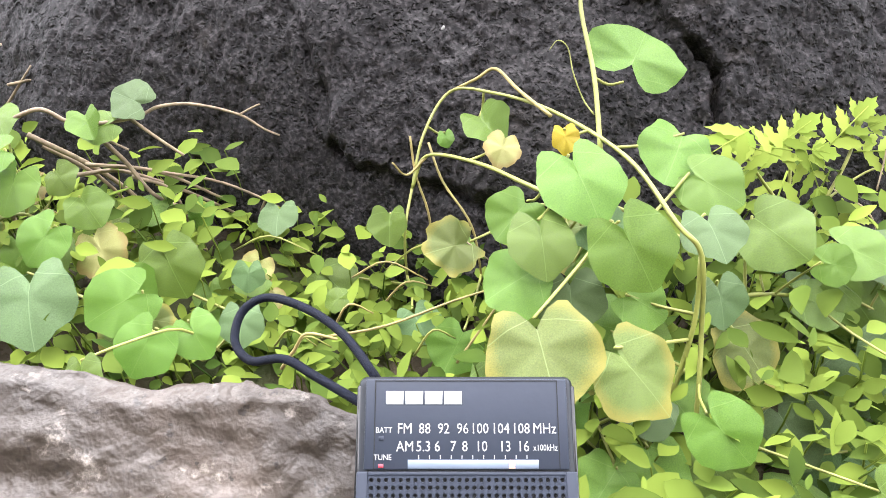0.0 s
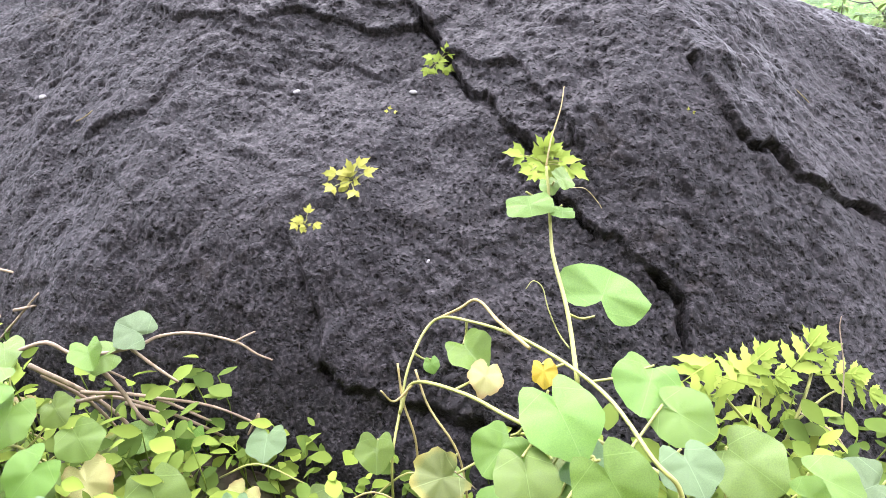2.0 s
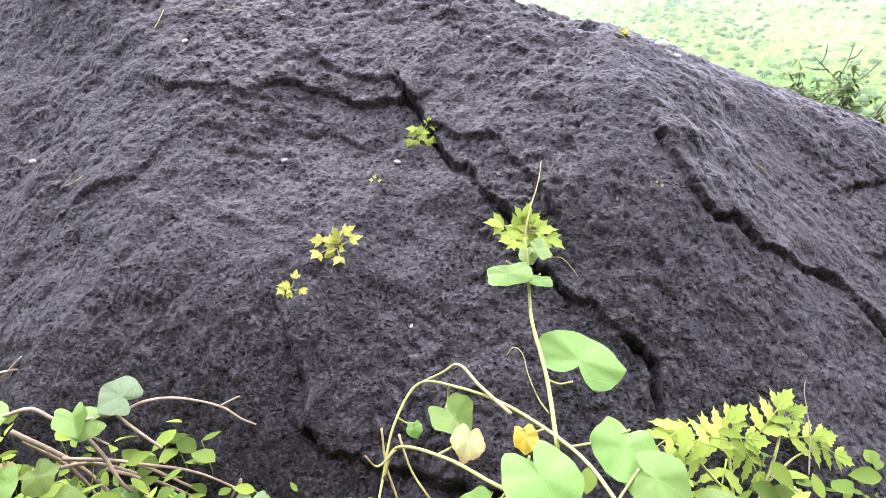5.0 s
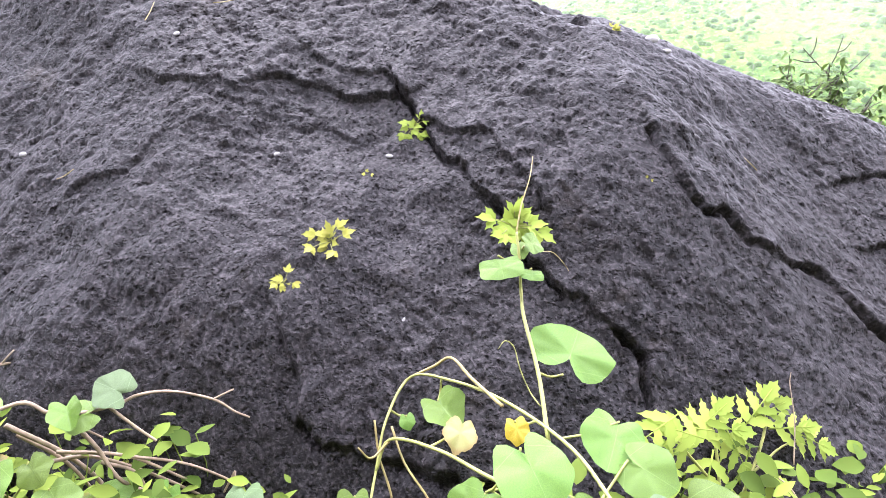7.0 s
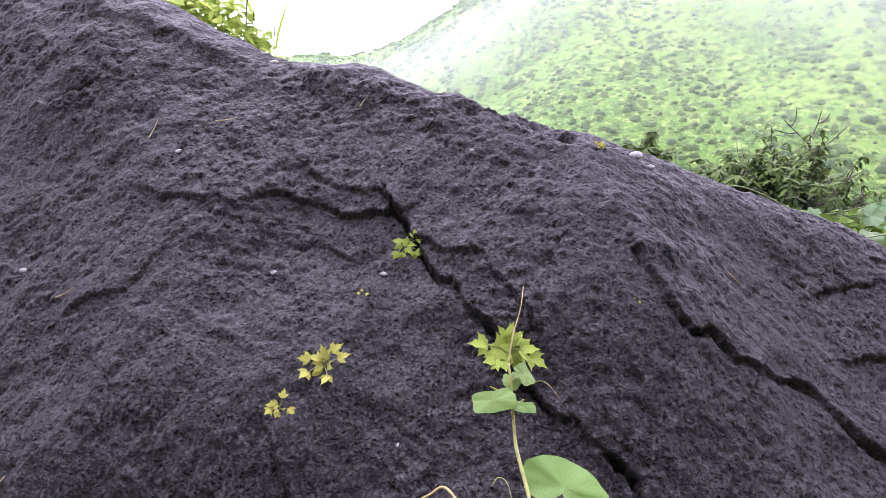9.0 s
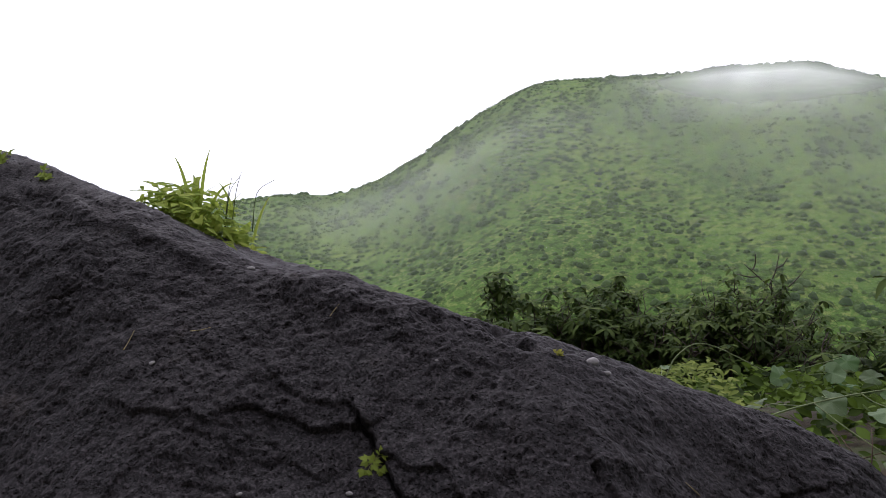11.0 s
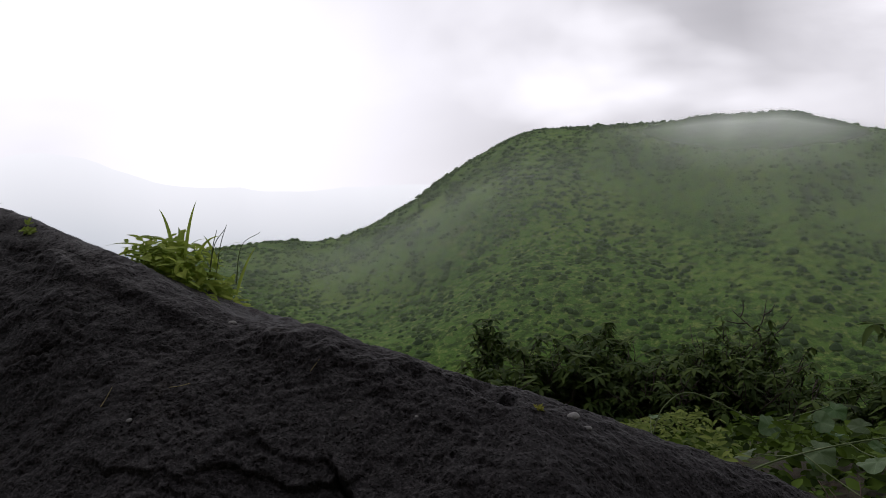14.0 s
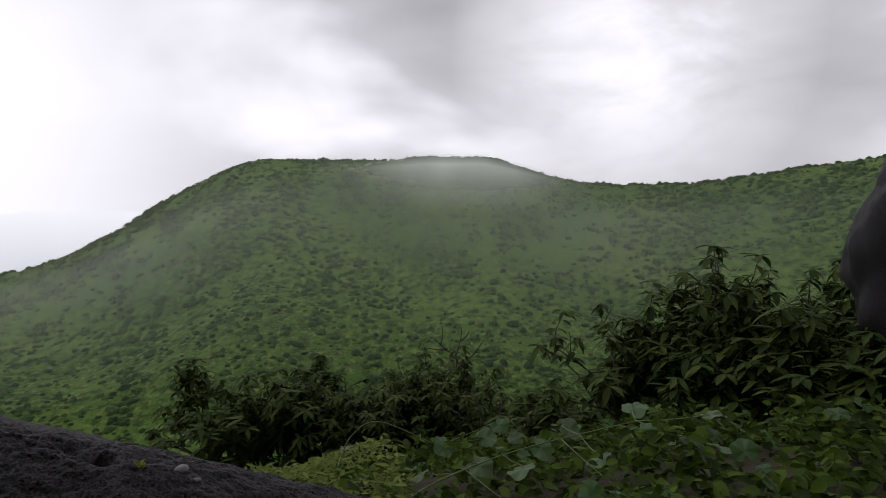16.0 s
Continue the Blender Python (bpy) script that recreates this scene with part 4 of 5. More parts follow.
    inv = radio_pose.inverted()
    loop = ((-0.054, 0.120, -0.190), (-0.0571, 0.121, -0.183), (-0.071, 0.134, -0.182), (-0.087, 0.143, -0.182), (-0.106, 0.149, -0.185), (-0.1155, 0.144, -0.189), (-0.115, 0.133, -0.193), (-0.106, 0.126, -0.194), (-0.092, 0.126, -0.190), (-0.078, 0.121, -0.191), (-0.061, 0.114, -0.191), (-0.052, 0.112, -0.194))
    line = smooth_line([inv @ Vector(p) for p in loop], 8)
    soup = Soup()
    soup.tube(line, [0.00165] * len(line), 10)
    soup.make("wrist_strap", CORD, radio, "navy blue braided wrist cord")
    return radio


build_radio()

# ---- the vine heap beside the radio ----
vine = thing_at("vine", (0.09, 0.27, -0.40), "sprawling green vine with broad heart-shaped leaves", "vine")
V_LINES = [
    stem(vine, ((0.094, 0.215, -0.405), (0.089, 0.232, -0.345), (0.086, 0.262, -0.308), (0.078, 0.278, -0.264), (0.063, 0.290, -0.252), (0.035, 0.340, -0.246), (-0.014, 0.395, -0.252), (-0.060, 0.430, -0.262), (-0.095, 0.444, -0.272), (-0.110, 0.41, -0.29), (-0.113, 0.375, -0.315), (-0.113, 0.344, -0.335), (-0.113, 0.335, -0.39)), 0.0019, 0.0013, STEM),
    stem(vine, ((-0.095, 0.444, -0.272), (-0.075, 0.448, -0.262), (-0.060, 0.449, -0.253), (-0.040, 0.42, -0.252), (-0.014, 0.384, -0.249)), 0.0013, 0.0018, STRAW, label="dry straw-coloured stem"),
    stem(vine, ((-0.113, 0.375, -0.315), (-0.103, 0.389, -0.294), (-0.06, 0.36, -0.275), (-0.021, 0.324, -0.262), (0.03, 0.30, -0.265)), 0.0016, 0.0018, STEM),
    stem(vine, ((-0.104, 0.40, -0.29), (-0.09, 0.38, -0.31), (-0.065, 0.36, -0.335), (-0.055, 0.345, -0.38)), 0.0013, 0.0011, STRAW),
    stem(vine, ((-0.118, 0.40, -0.285), (-0.112, 0.385, -0.31), (-0.10, 0.37, -0.34), (-0.10, 0.36, -0.39)), 0.0011, 0.0012, STRAW),
    stem(vine, ((-0.125, 0.372, -0.29), (-0.117, 0.378, -0.305), (-0.104, 0.389, -0.296)), 0.0009, 0.0012, STRAW),
    stem(vine, ((0.079, 0.289, -0.268), (0.05, 0.31, -0.27), (0.02, 0.33, -0.275), (-0.02, 0.35, -0.30)), 0.0018, 0.0014, STEM),
    stem(vine, ((0.060, 0.225, -0.405), (0.074, 0.240, -0.355), (0.081, 0.262, -0.305), (0.078, 0.279, -0.266)), 0.0021, 0.0018, STEM),
    stem(vine, ((0.086, 0.285, -0.316), (0.12, 0.31, -0.325), (0.16, 0.325, -0.335), (0.19, 0.335, -0.342), (0.25, 0.33, -0.37)), 0.0018, 0.0012, STEM),
    stem(vine, ((0.088, 0.262, -0.34), (0.06, 0.24, -0.355), (0.03, 0.225, -0.37), (0.0, 0.215, -0.40)), 0.0017, 0.0012, STEM),
]
VINE_LEAVES = (
    (HEART, 0.008, 0.318, -0.246, 0.054, 15), (ROUND, 0.069, 0.368, -0.258, 0.052, -30), (HEART, 0.086, 0.345, -0.264, 0.042, 50),
    (HEART, -0.010, 0.279, -0.263, 0.041, 0), (ROUND, -0.027, 0.302, -0.267, 0.038, -40), (HEART, 0.039, 0.275, -0.257, 0.050, 25),
    (GREY, 0.085, 0.299, -0.262, 0.038, 10), (ROUND, 0.128, 0.330, -0.286, 0.052, 40), (GREY, 0.010, 0.262, -0.292, 0.042, 0),
    (GREY, 0.099, 0.290, -0.308, 0.036, 5), (OLD, 0.119, 0.275, -0.336, 0.052, 20), (HEART, 0.050, 0.270, -0.298, 0.034, 60),
    (OLD, -0.003, 0.200, -0.262, 0.058, 10), (OLD, 0.046, 0.222, -0.300, 0.054, 30),
)
VINE_LEAVES_LOW = (
    (ROUND, 0.200, 0.336, -0.348, 0.050, 30), (GREY, 0.205, 0.300, -0.372, 0.064, 20), (ROUND, -0.021, 0.264, -0.284, 0.044, -60),
    (HEART, -0.176, 0.334, -0.384, 0.042, 40), (FOLDED, -0.127, 0.353, -0.333, 0.030, 0), (FOLDED, -0.062, 0.414, -0.280, 0.036, 30),
    (PALE, -0.046, 0.385, -0.278, 0.028, -20), (PETAL, -0.003, 0.352, -0.243, 0.019, 0), (HEART, -0.093, 0.410, -0.291, 0.014, 10),
    (GREY, 0.022, 0.305, -0.272, 0.038, 90), (EATEN, -0.067, 0.305, -0.302, 0.042, -70), (HEART, 0.030, 0.262, -0.330, 0.036, -30),
    (ROUND, 0.075, 0.245, -0.350, 0.046, 30), (HEART, 0.110, 0.242, -0.365, 0.044, -10), (GREY, 0.150, 0.250, -0.375, 0.052, 25),
)
VINE_LEAVES_FOOT = (
    (ROUND, 0.066, 0.200, -0.365, 0.050, 0), (HEART, 0.107, 0.212, -0.380, 0.046, 20), (GREY, 0.185, 0.235, -0.400, 0.060, -20),
    (ROUND, 0.040, 0.185, -0.362, 0.044, -40), (HEART, 0.150, 0.205, -0.400, 0.050, 40), (HEART, 0.095, 0.180, -0.392, 0.048, 0),
    (ROUND, -0.060, 0.265, -0.355, 0.040, -30), (HEART, -0.030, 0.240, -0.350, 0.038, 15), (GREY, -0.095, 0.295, -0.372, 0.034, 20),
    (HEART, 0.165, 0.315, -0.330, 0.036, 70), (ROUND, 0.235, 0.36, -0.372, 0.046, 10), (GREY, 0.260, 0.30, -0.40, 0.056, 30),
    (HEART, -0.072, 0.335, -0.335, 0.030, 0), (ROUND, 0.010, 0.222, -0.345, 0.040, 30), (HEART, 0.215, 0.255, -0.41, 0.050, 0),
)
for mesh, x, y, z, w, turn in VINE_LEAVES + VINE_LEAVES_LOW + VINE_LEAVES_FOOT:
    labels = {OLD: "yellow-edged leaf", PALE: "withered pale leaf", PETAL: "small yellow leaf", EATEN: "insect-eaten leaf"}
    foot = place_leaf(vine, mesh, (x, y, z), w, turn, 0.28, label=labels.get(mesh, ""))
    stalk(vine, foot, V_LINES)

fill = random.Random(77)
for k in range(34):
    x, y = fill.uniform(0.0, 0.34), fill.uniform(0.17, 0.36)
    z = -0.395 + 0.06 * fill.random() + 0.10 * max(0, 1 - abs(x - 0.1) / 0.2) * max(0, 1 - abs(y - 0.29) / 0.12)
    if y < 0.20 and x < 0.05:
        continue
    foot = place_leaf(vine, fill.choice((HEART, ROUND, GREY, HEART, OLD)), (x, y, z), fill.uniform(0.026, 0.046), fill.uniform(-80, 80), 0.4)
    stalk(vine, foot, V_LINES, 0.0009)

# ---- the shoot that climbs the boulder ----
shoot = thing_at("climbing_shoot", (0.02, 0.355, -0.25), "upright vine shoot with a large kidney-shaped leaf", "vine")
S_LINES = [
    stem(shoot, ((0.020, 0.352, -0.252), (0.012, 0.40, -0.228), (0.000, 0.44, -0.205), (-0.003, 0.455, -0.192), (-0.006, 0.470, -0.165), (-0.009, 0.482, -0.148)), 0.0022, 0.0014, STEM),
    stem(shoot, ((-0.009, 0.482, -0.148), (-0.006, 0.497, -0.130), (0.0, 0.515, -0.112), (0.002, 0.53, -0.098)), 0.0009, 0.0004, STRAW, "tendril"),
    stem(shoot, ((0.010, 0.482, -0.165), (0.022, 0.488, -0.168), (0.032, 0.487, -0.178), (0.036, 0.487, -0.184)), 0.0004, 0.0003, STRAW, "tendril"),
    stem(shoot, ((0.014, 0.378, -0.242), (0.006, 0.39, -0.238), (-0.002, 0.40, -0.225), (-0.007, 0.41, -0.213), (-0.014, 0.412, -0.209), (-0.019, 0.408, -0.214)), 0.0007, 0.0004, STEM, "tendril"),
]
for mesh, x, y, z, w, turn in ((KIDNEY, 0.038, 0.430, -0.229, 0.070, 152), (SQUARE, -0.020, 0.459, -0.170, 0.044, 6), (SQUARE, 0.005, 0.461, -0.176, 0.023, -8), (SQUARE, 0.004, 0.476, -0.155, 0.026, 110), (HEART, -0.006, 0.476, -0.160, 0.016, 10)):
    foot = place_leaf(shoot, mesh, (x, y, z), w, turn, 0.12)
    stalk(shoot, foot, S_LINES[:1], 0.0011)


def lobed_leaf(soup, p, tip, normal, width, pairs=3):
    """A cut leaf: opposite pointed leaflets along a rib and one at its end."""
    p, tip, n = Vector(p), Vector(tip), Vector(normal).normalized()
    side = tip.cross(n).normalized()
    d = tip.normalized()
    for k in range(pairs):
        s = 0.18 + 0.52 * k / max(1, pairs - 1)
        q = p + tip * s
        reach = width * (0.60 - 0.09 * k)
        for sg in (-1, 1):
            soup.toothed(q, (side * sg * 0.80 + d * 0.62).normalized() * reach, n + side * sg * 0.25, reach * 0.38, 3, 0.22)
    soup.toothed(p + tip * 0.70, tip * 0.46, n, width * 0.36, 3, 0.15)
    soup.tube([p, p + tip * 0.5, p + tip * 0.95], [width * 0.02, width * 0.016, width * 0.008], 4)


LOBED = foliage_material("cut_leaf_green", (0.18, 0.27, 0.035), (0.34, 0.42, 0.08), 0.38)
LOBED_YELLOW = foliage_material("cut_leaf_yellowing", (0.19, 0.14, 0.035), (0.44, 0.49, 0.09), 0.3)


def herb(label, centre, size, count, material, seed, spread=1.0, lean=(0, 0, 0), stemmed=True, name="small_herb", group=""):
    """A small rooted herb: cut leaves on thin stalks round one root."""
    g = random.Random(seed)
    c = Vector(centre)
    ob = thing_at(name, c, label, "plant", group)
    for k in range(count):
        a = 2 * math.pi * (k + g.uniform(-0.3, 0.3)) / count
        d = (RIGHT * math.cos(a) + UP * math.sin(a) * 0.9 + TOWARD * g.uniform(0.25, 0.7) + Vector(lean)).normalized()
        ln = size * g.uniform(0.05, 1.0) ** 1.3 * 0.8 * spread
        tip = c + d * ln
        if stemmed:
            stem(ob, (c, c + d * ln * 0.5 + Vector((0, 0, 0.05 * ln)), tip), size * 0.022, size * 0.014, STEM, "leaf_stalk", 3, 4)
        soup = Soup()
        t = (d + Vector((g.uniform(-0.9, 0.9), g.uniform(-0.3, 0.3), g.uniform(-0.9, 0.5)))).normalized()
        n_ = TOWARD + Vector((g.uniform(-0.5, 0.5), 0, g.uniform(0.1, 0.7)))
        across = t.cross(n_).normalized()
        for turn_, scale_ in ((0.0, 0.50), (0.85, 0.38), (-0.85, 0.38)):
            way = t * math.cos(turn_) + across * math.sin(turn_)
            soup.toothed(tip - t * size * 0.08, way * size * scale_, n_ + across * g.uniform(-0.3, 0.3), size * scale_ * 0.56, 2, 0.2)
        adopt(soup.make("leaf", material), ob)
    return ob


herb("light green cut-leaved herb rooted in the boulder's crack", (-0.012, 0.540, -0.168), 0.037, 17, LOBED, 21)
on_rock = "herbs on the boulder"
herb("yellow-green herb tuft rooted in the boulder's vein", boulder_at(-0.183, 0.526), 0.025, 14, LOBED_YELLOW, 22, group=on_rock)
herb("yellowing small herb below the larger tuft", boulder_at(-0.218, 0.492), 0.017, 10, LOBED_YELLOW, 23, lean=(0, 0, -0.3), group=on_rock)
herb("fresh green herb at the crack's upper end", boulder_at(-0.123, 0.660), 0.020, 12, LOBED, 24, lean=(0, 0, -0.2), group=on_rock)
herb("tiny green sprout in the boulder's vein", boulder_at(-0.163, 0.607), 0.008, 4, LOBED_YELLOW, 25, group=on_rock)
herb("small yellow-green herb on the boulder's crest", boulder_at(0.094, 0.800), 0.014, 6, LOBED_YELLOW, 26, lean=(0, 0, 0.6), group=on_rock)
herb("tiny yellow moss sprout on the boulder", boulder_at(0.113, 0.602), 0.006, 4, LOBED_YELLOW, 27, group=on_rock)
herb("small pale moss sprout low on the boulder", boulder_at(-0.346, 0.395), 0.010, 5, LOBED_YELLOW, 28, group=on_rock)
herb("pale green herb high on the boulder's shoulder", boulder_at(-0.800, 1.020), 0.035, 6, LOBED, 29, lean=(0, 0, 0.8), group=on_rock)
herb("pale green herb on the boulder's upper edge", boulder_at(-0.712, 1.000), 0.030, 6, LOBED, 30, lean=(0, 0, 0.8), group=on_rock)

# ---- the cut-leaved plant right of the vine ----
mug = thing_at("cut_leaved_plant", (0.16, 0.36, -0.42), "light green plant with deeply cut feathery leaves", "plant")
M_LINES = [
    stem(mug, ((0.16, 0.36, -0.42), (0.163, 0.385, -0.36), (0.160, 0.42, -0.31), (0.155, 0.437, -0.288)), 0.0022, 0.0014, STEM),
    stem(mug, ((0.162, 0.38, -0.37), (0.19, 0.42, -0.33), (0.205, 0.450, -0.30), (0.196, 0.462, -0.285)), 0.0018, 0.0012, STEM),
    stem(mug, ((0.161, 0.40, -0.33), (0.135, 0.40, -0.30), (0.115, 0.40, -0.275)), 0.0016, 0.0010, STEM),
    stem(mug, ((0.19, 0.42, -0.33), (0.22, 0.445, -0.32), (0.243, 0.455, -0.318)), 0.0014, 0.0009, STEM),
]
for x, y, z, turn, w in ((0.104, 0.392, -0.266, -60, 0.05), (0.125, 0.402, -0.276, -110, 0.045), (0.118, 0.395, -0.288, -80, 0.045), (0.150, 0.430, -0.288, 125, 0.05), (0.160, 0.43, -0.292, 80, 0.05), (0.138, 0.42, -0.286, -100, 0.045), (0.196, 0.452, -0.290, 135, 0.05), (0.205, 0.455, -0.292, 110, 0.042), (0.225, 0.452, -0.305, 90, 0.045), (0.243, 0.455, -0.316, 60, 0.045), (0.178, 0.43, -0.312, 20, 0.05), (0.215, 0.42, -0.345, 30, 0.045), (0.150, 0.40, -0.315, -20, 0.05), (0.185, 0.40, -0.345, 40, 0.045)):
    a = radians(turn)
    soup = Soup()
    tip = -UP * math.cos(a) + RIGHT * math.sin(a)
    lobed_leaf(soup, Vector((x, y, z)) - tip * w * 0.4, tip * w * 0.95, TOWARD + Vector((rnd.uniform(-0.4, 0.4), 0, 0.5)), w * 0.80, 3)
    adopt(soup.make("leaf", LOBED), mug)
stalks = thing_at("dry_stalk", (0.225, 0.372, -0.40), "thin bare dry stalk beside the boulder", "stalk")
stem(stalks, ((0.225, 0.370, -0.42), (0.224, 0.372, -0.352), (0.215, 0.40, -0.325), (0.19, 0.415, -0.315)), 0.0011, 0.0007, TWIG, "twig")
stem(stalks, ((0.226, 0.43, -0.325), (0.230, 0.455, -0.30), (0.228, 0.474, -0.277), (0.229, 0.48, -0.268)), 0.0008, 0.0004, TWIG, "twig")

# ---- the dead branch at the boulder's foot ----
branch = thing_at("dead_branch", (-0.42, 0.33, -0.34), "dead grey-brown forked branch leaning over the plants", "branch")
stem(branch, ((-0.45, 0.33, -0.37), (-0.43, 0.335, -0.28), (-0.382, 0.345, -0.247), (-0.359, 0.352, -0.262), (-0.33, 0.376, -0.270), (-0.312, 0.388, -0.266), (-0.29, 0.400, -0.270), (-0.262, 0.412, -0.285), (-0.246, 0.415, -0.299), (-0.234, 0.417, -0.306)), 0.0023, 0.0010, TWIG, "limb")
stem(branch, ((-0.330, 0.374, -0.270), (-0.312, 0.373, -0.286), (-0.295, 0.372, -0.299)), 0.0018, 0.0014, TWIG, "twig")
stem(branch, ((-0.262, 0.412, -0.285), (-0.252, 0.417, -0.281), (-0.246, 0.42, -0.279)), 0.0010, 0.0008, TWIG, "twig")
stem(branch, ((-0.359, 0.352, -0.262), (-0.345, 0.355, -0.275), (-0.329, 0.357, -0.286)), 0.0016, 0.0010, TWIG, "twig")
stem(branch, ((-0.36, 0.36, -0.268), (-0.34, 0.36, -0.30), (-0.325, 0.36, -0.335), (-0.29, 0.37, -0.36)), 0.0024, 0.0018, TWIG, "twig")
stem(branch, ((-0.40, 0.345, -0.27), (-0.37, 0.36, -0.31), (-0.345, 0.362, -0.345), (-0.33, 0.355, -0.39)), 0.0026, 0.0018, TWIG, "twig")
stem(branch, ((-0.38, 0.35, -0.31), (-0.35, 0.365, -0.315), (-0.31, 0.38, -0.345), (-0.27, 0.385, -0.372)), 0.0024, 0.0015, TWIG, "twig")
stem(branch, ((-0.50, 0.44, -0.29), (-0.47, 0.45, -0.288), (-0.44, 0.455, -0.300)), 0.0018, 0.0010, TWIG, "twig")
stem(branch, ((-0.53, 0.43, -0.33), (-0.50, 0.44, -0.30), (-0.475, 0.45, -0.275)), 0.0020, 0.0009, TWIG, "twig")
for a, b, c, r in (((-0.37, 0.352, -0.30), (-0.325, 0.372, -0.318), (-0.285, 0.385, -0.352), 0.0021), ((-0.34, 0.36, -0.315), (-0.318, 0.37, -0.335), (-0.312, 0.368, -0.372), 0.0019), ((-0.325, 0.372, -0.318), (-0.28, 0.388, -0.338), (-0.225, 0.392, -0.368), 0.0017), ((-0.40, 0.352, -0.285), (-0.372, 0.36, -0.318), (-0.352, 0.362, -0.36), 0.0022), ((-0.55, 0.47, -0.262), (-0.515, 0.475, -0.272), (-0.475, 0.47, -0.288), 0.0019), ((-0.56, 0.44, -0.30), (-0.53, 0.45, -0.305), (-0.515, 0.448, -0.325), 0.0018)):
    stem(branch, (a, b, c), r, 0.7 * r, TWIG, "twig")
prop = thing_at("broken_twig", (-0.245, 0.385, -0.40), "short broken brown twig standing in the plants", "twig")
stem(prop, ((-0.25, 0.375, -0.405), (-0.246, 0.385, -0.372), (-0.243, 0.392, -0.345)), 0.0018, 0.0013, TWIG, "twig")
stem(prop, ((-0.265, 0.38, -0.385), (-0.252, 0.388, -0.362), (-0.243, 0.392, -0.345)), 0.0016, 0.0012, TWIG, "twig")

creeper = thing_at("creeper", (-0.38, 0.29, -0.36), "low creeper with pale green and yellowing heart leaves", "vine")
C_LINES = [
    stem(creeper, ((-0.48, 0.28, -0.36), (-0.40, 0.30, -0.31), (-0.35, 0.29, -0.33), (-0.28, 0.28, -0.345), (-0.22, 0.27, -0.36)), 0.0018, 0.0012, STEM),
    stem(creeper, ((-0.42, 0.24, -0.36), (-0.35, 0.25, -0.33), (-0.27, 0.225, -0.315), (-0.20, 0.20, -0.315)), 0.0016, 0.0011, STEM),
]
for mesh, x, y, z, w, turn in ((HEART, -0.385, 0.300, -0.280, 0.040, -20), (ROUND, -0.336, 0.303, -0.298, 0.034, 30), (HEART, -0.352, 0.272, -0.302, 0.040, -40), (PALE, -0.326, 0.286, -0.323, 0.042, 30), (HEART, -0.268, 0.280, -0.322, 0.046, 20), (HEART, -0.410, 0.34, -0.252, 0.030, 20), (ROUND, -0.355, 0.312, -0.280, 0.028, 40), (HEART, -0.258, 0.222, -0.296, 0.044, -60), (GREY, -0.330, 0.222, -0.305, 0.062, 10), (HEART, -0.213, 0.182, -0.278, 0.034, -30), (HEART, -0.192, 0.195, -0.280, 0.028, 30), (GREY, -0.172, 0.21, -0.285, 0.028, 0), (HEART, -0.400, 0.31, -0.262, 0.036, -70), (ROUND, -0.425, 0.28, -0.30, 0.044, 0), (FOLDED, -0.29, 0.26, -0.33, 0.034, 50), (GREY, -0.40, 0.24, -0.32, 0.050, 20)):
    foot = place_leaf(creeper, mesh, (x, y, z), w, turn, 0.3, label="withered pale leaf" if mesh is PALE else "")
    stalk(creeper, foot, C_LINES, 0.0009)
for mesh, x, y, z, w, turn in ((GREY, -0.328, 0.382, -0.258, 0.036, -120), (HEART, -0.345, 0.360, -0.268, 0.030, -70), (FOLDED, -0.352, 0.355, -0.262, 0.026, 20)):
    place_leaf(creeper, mesh, (x, y, z), w, turn, 0.2)
for k in range(26):
    x, y = fill.uniform(-0.62, -0.12), fill.uniform(0.21, 0.37)
    place_leaf(creeper, fill.choice((HEART, ROUND, GREY, HEART, OLD, PALE)), (x, y, -0.375 + 0.05 * fill.random() + 0.10 * max(0, -x - 0.3)), fill.uniform(0.018, 0.038), fill.uniform(-90, 90), 0.45)
for k in range(18):
    x, y = fill.uniform(-0.50, -0.02), fill.uniform(0.23, 0.36)
    a = fill.uniform(-0.9, 0.9)
    ln = fill.uniform(0.03, 0.08)
    z = -0.372 + 0.035 * fill.random() + 0.06 * max(0, -x - 0.3)
    stem(creeper, ((x, y, z - 0.012), (x + ln * 0.5 * math.cos(a), y + 0.3 * ln * math.sin(a), z + 0.012), (x + ln * math.cos(a), y + 0.6 * ln * math.sin(a), z)), 0.0011, 0.0007, fill.choice((STEM, STRAW, TWIG, STEM)), "runner", 4, 5)
for line in (((-0.14, 0.235, -0.325), (-0.10, 0.245, -0.318), (-0.06, 0.265, -0.31), (-0.03, 0.285, -0.312)), ((-0.055, 0.24, -0.34), (-0.045, 0.25, -0.325), (-0.030, 0.268, -0.305)), ((-0.126, 0.168, -0.262), (-0.118, 0.172, -0.250), (-0.112, 0.176, -0.242), (-0.098, 0.178, -0.246))):
    stem(creeper, line, 0.0012, 0.0008, STRAW, "dry_stem", 4, 5, "straw-coloured dry stem")
foot = place_leaf(creeper, HEART, (-0.224, 0.150, -0.262), 0.021, 10, 0.1)
stem(creeper, (foot, (-0.212, 0.170, -0.262), (-0.195, 0.19, -0.272), (-0.19, 0.205, -0.31)), 0.0009, 0.0011, STEM, "leaf_stalk", 4, 5)


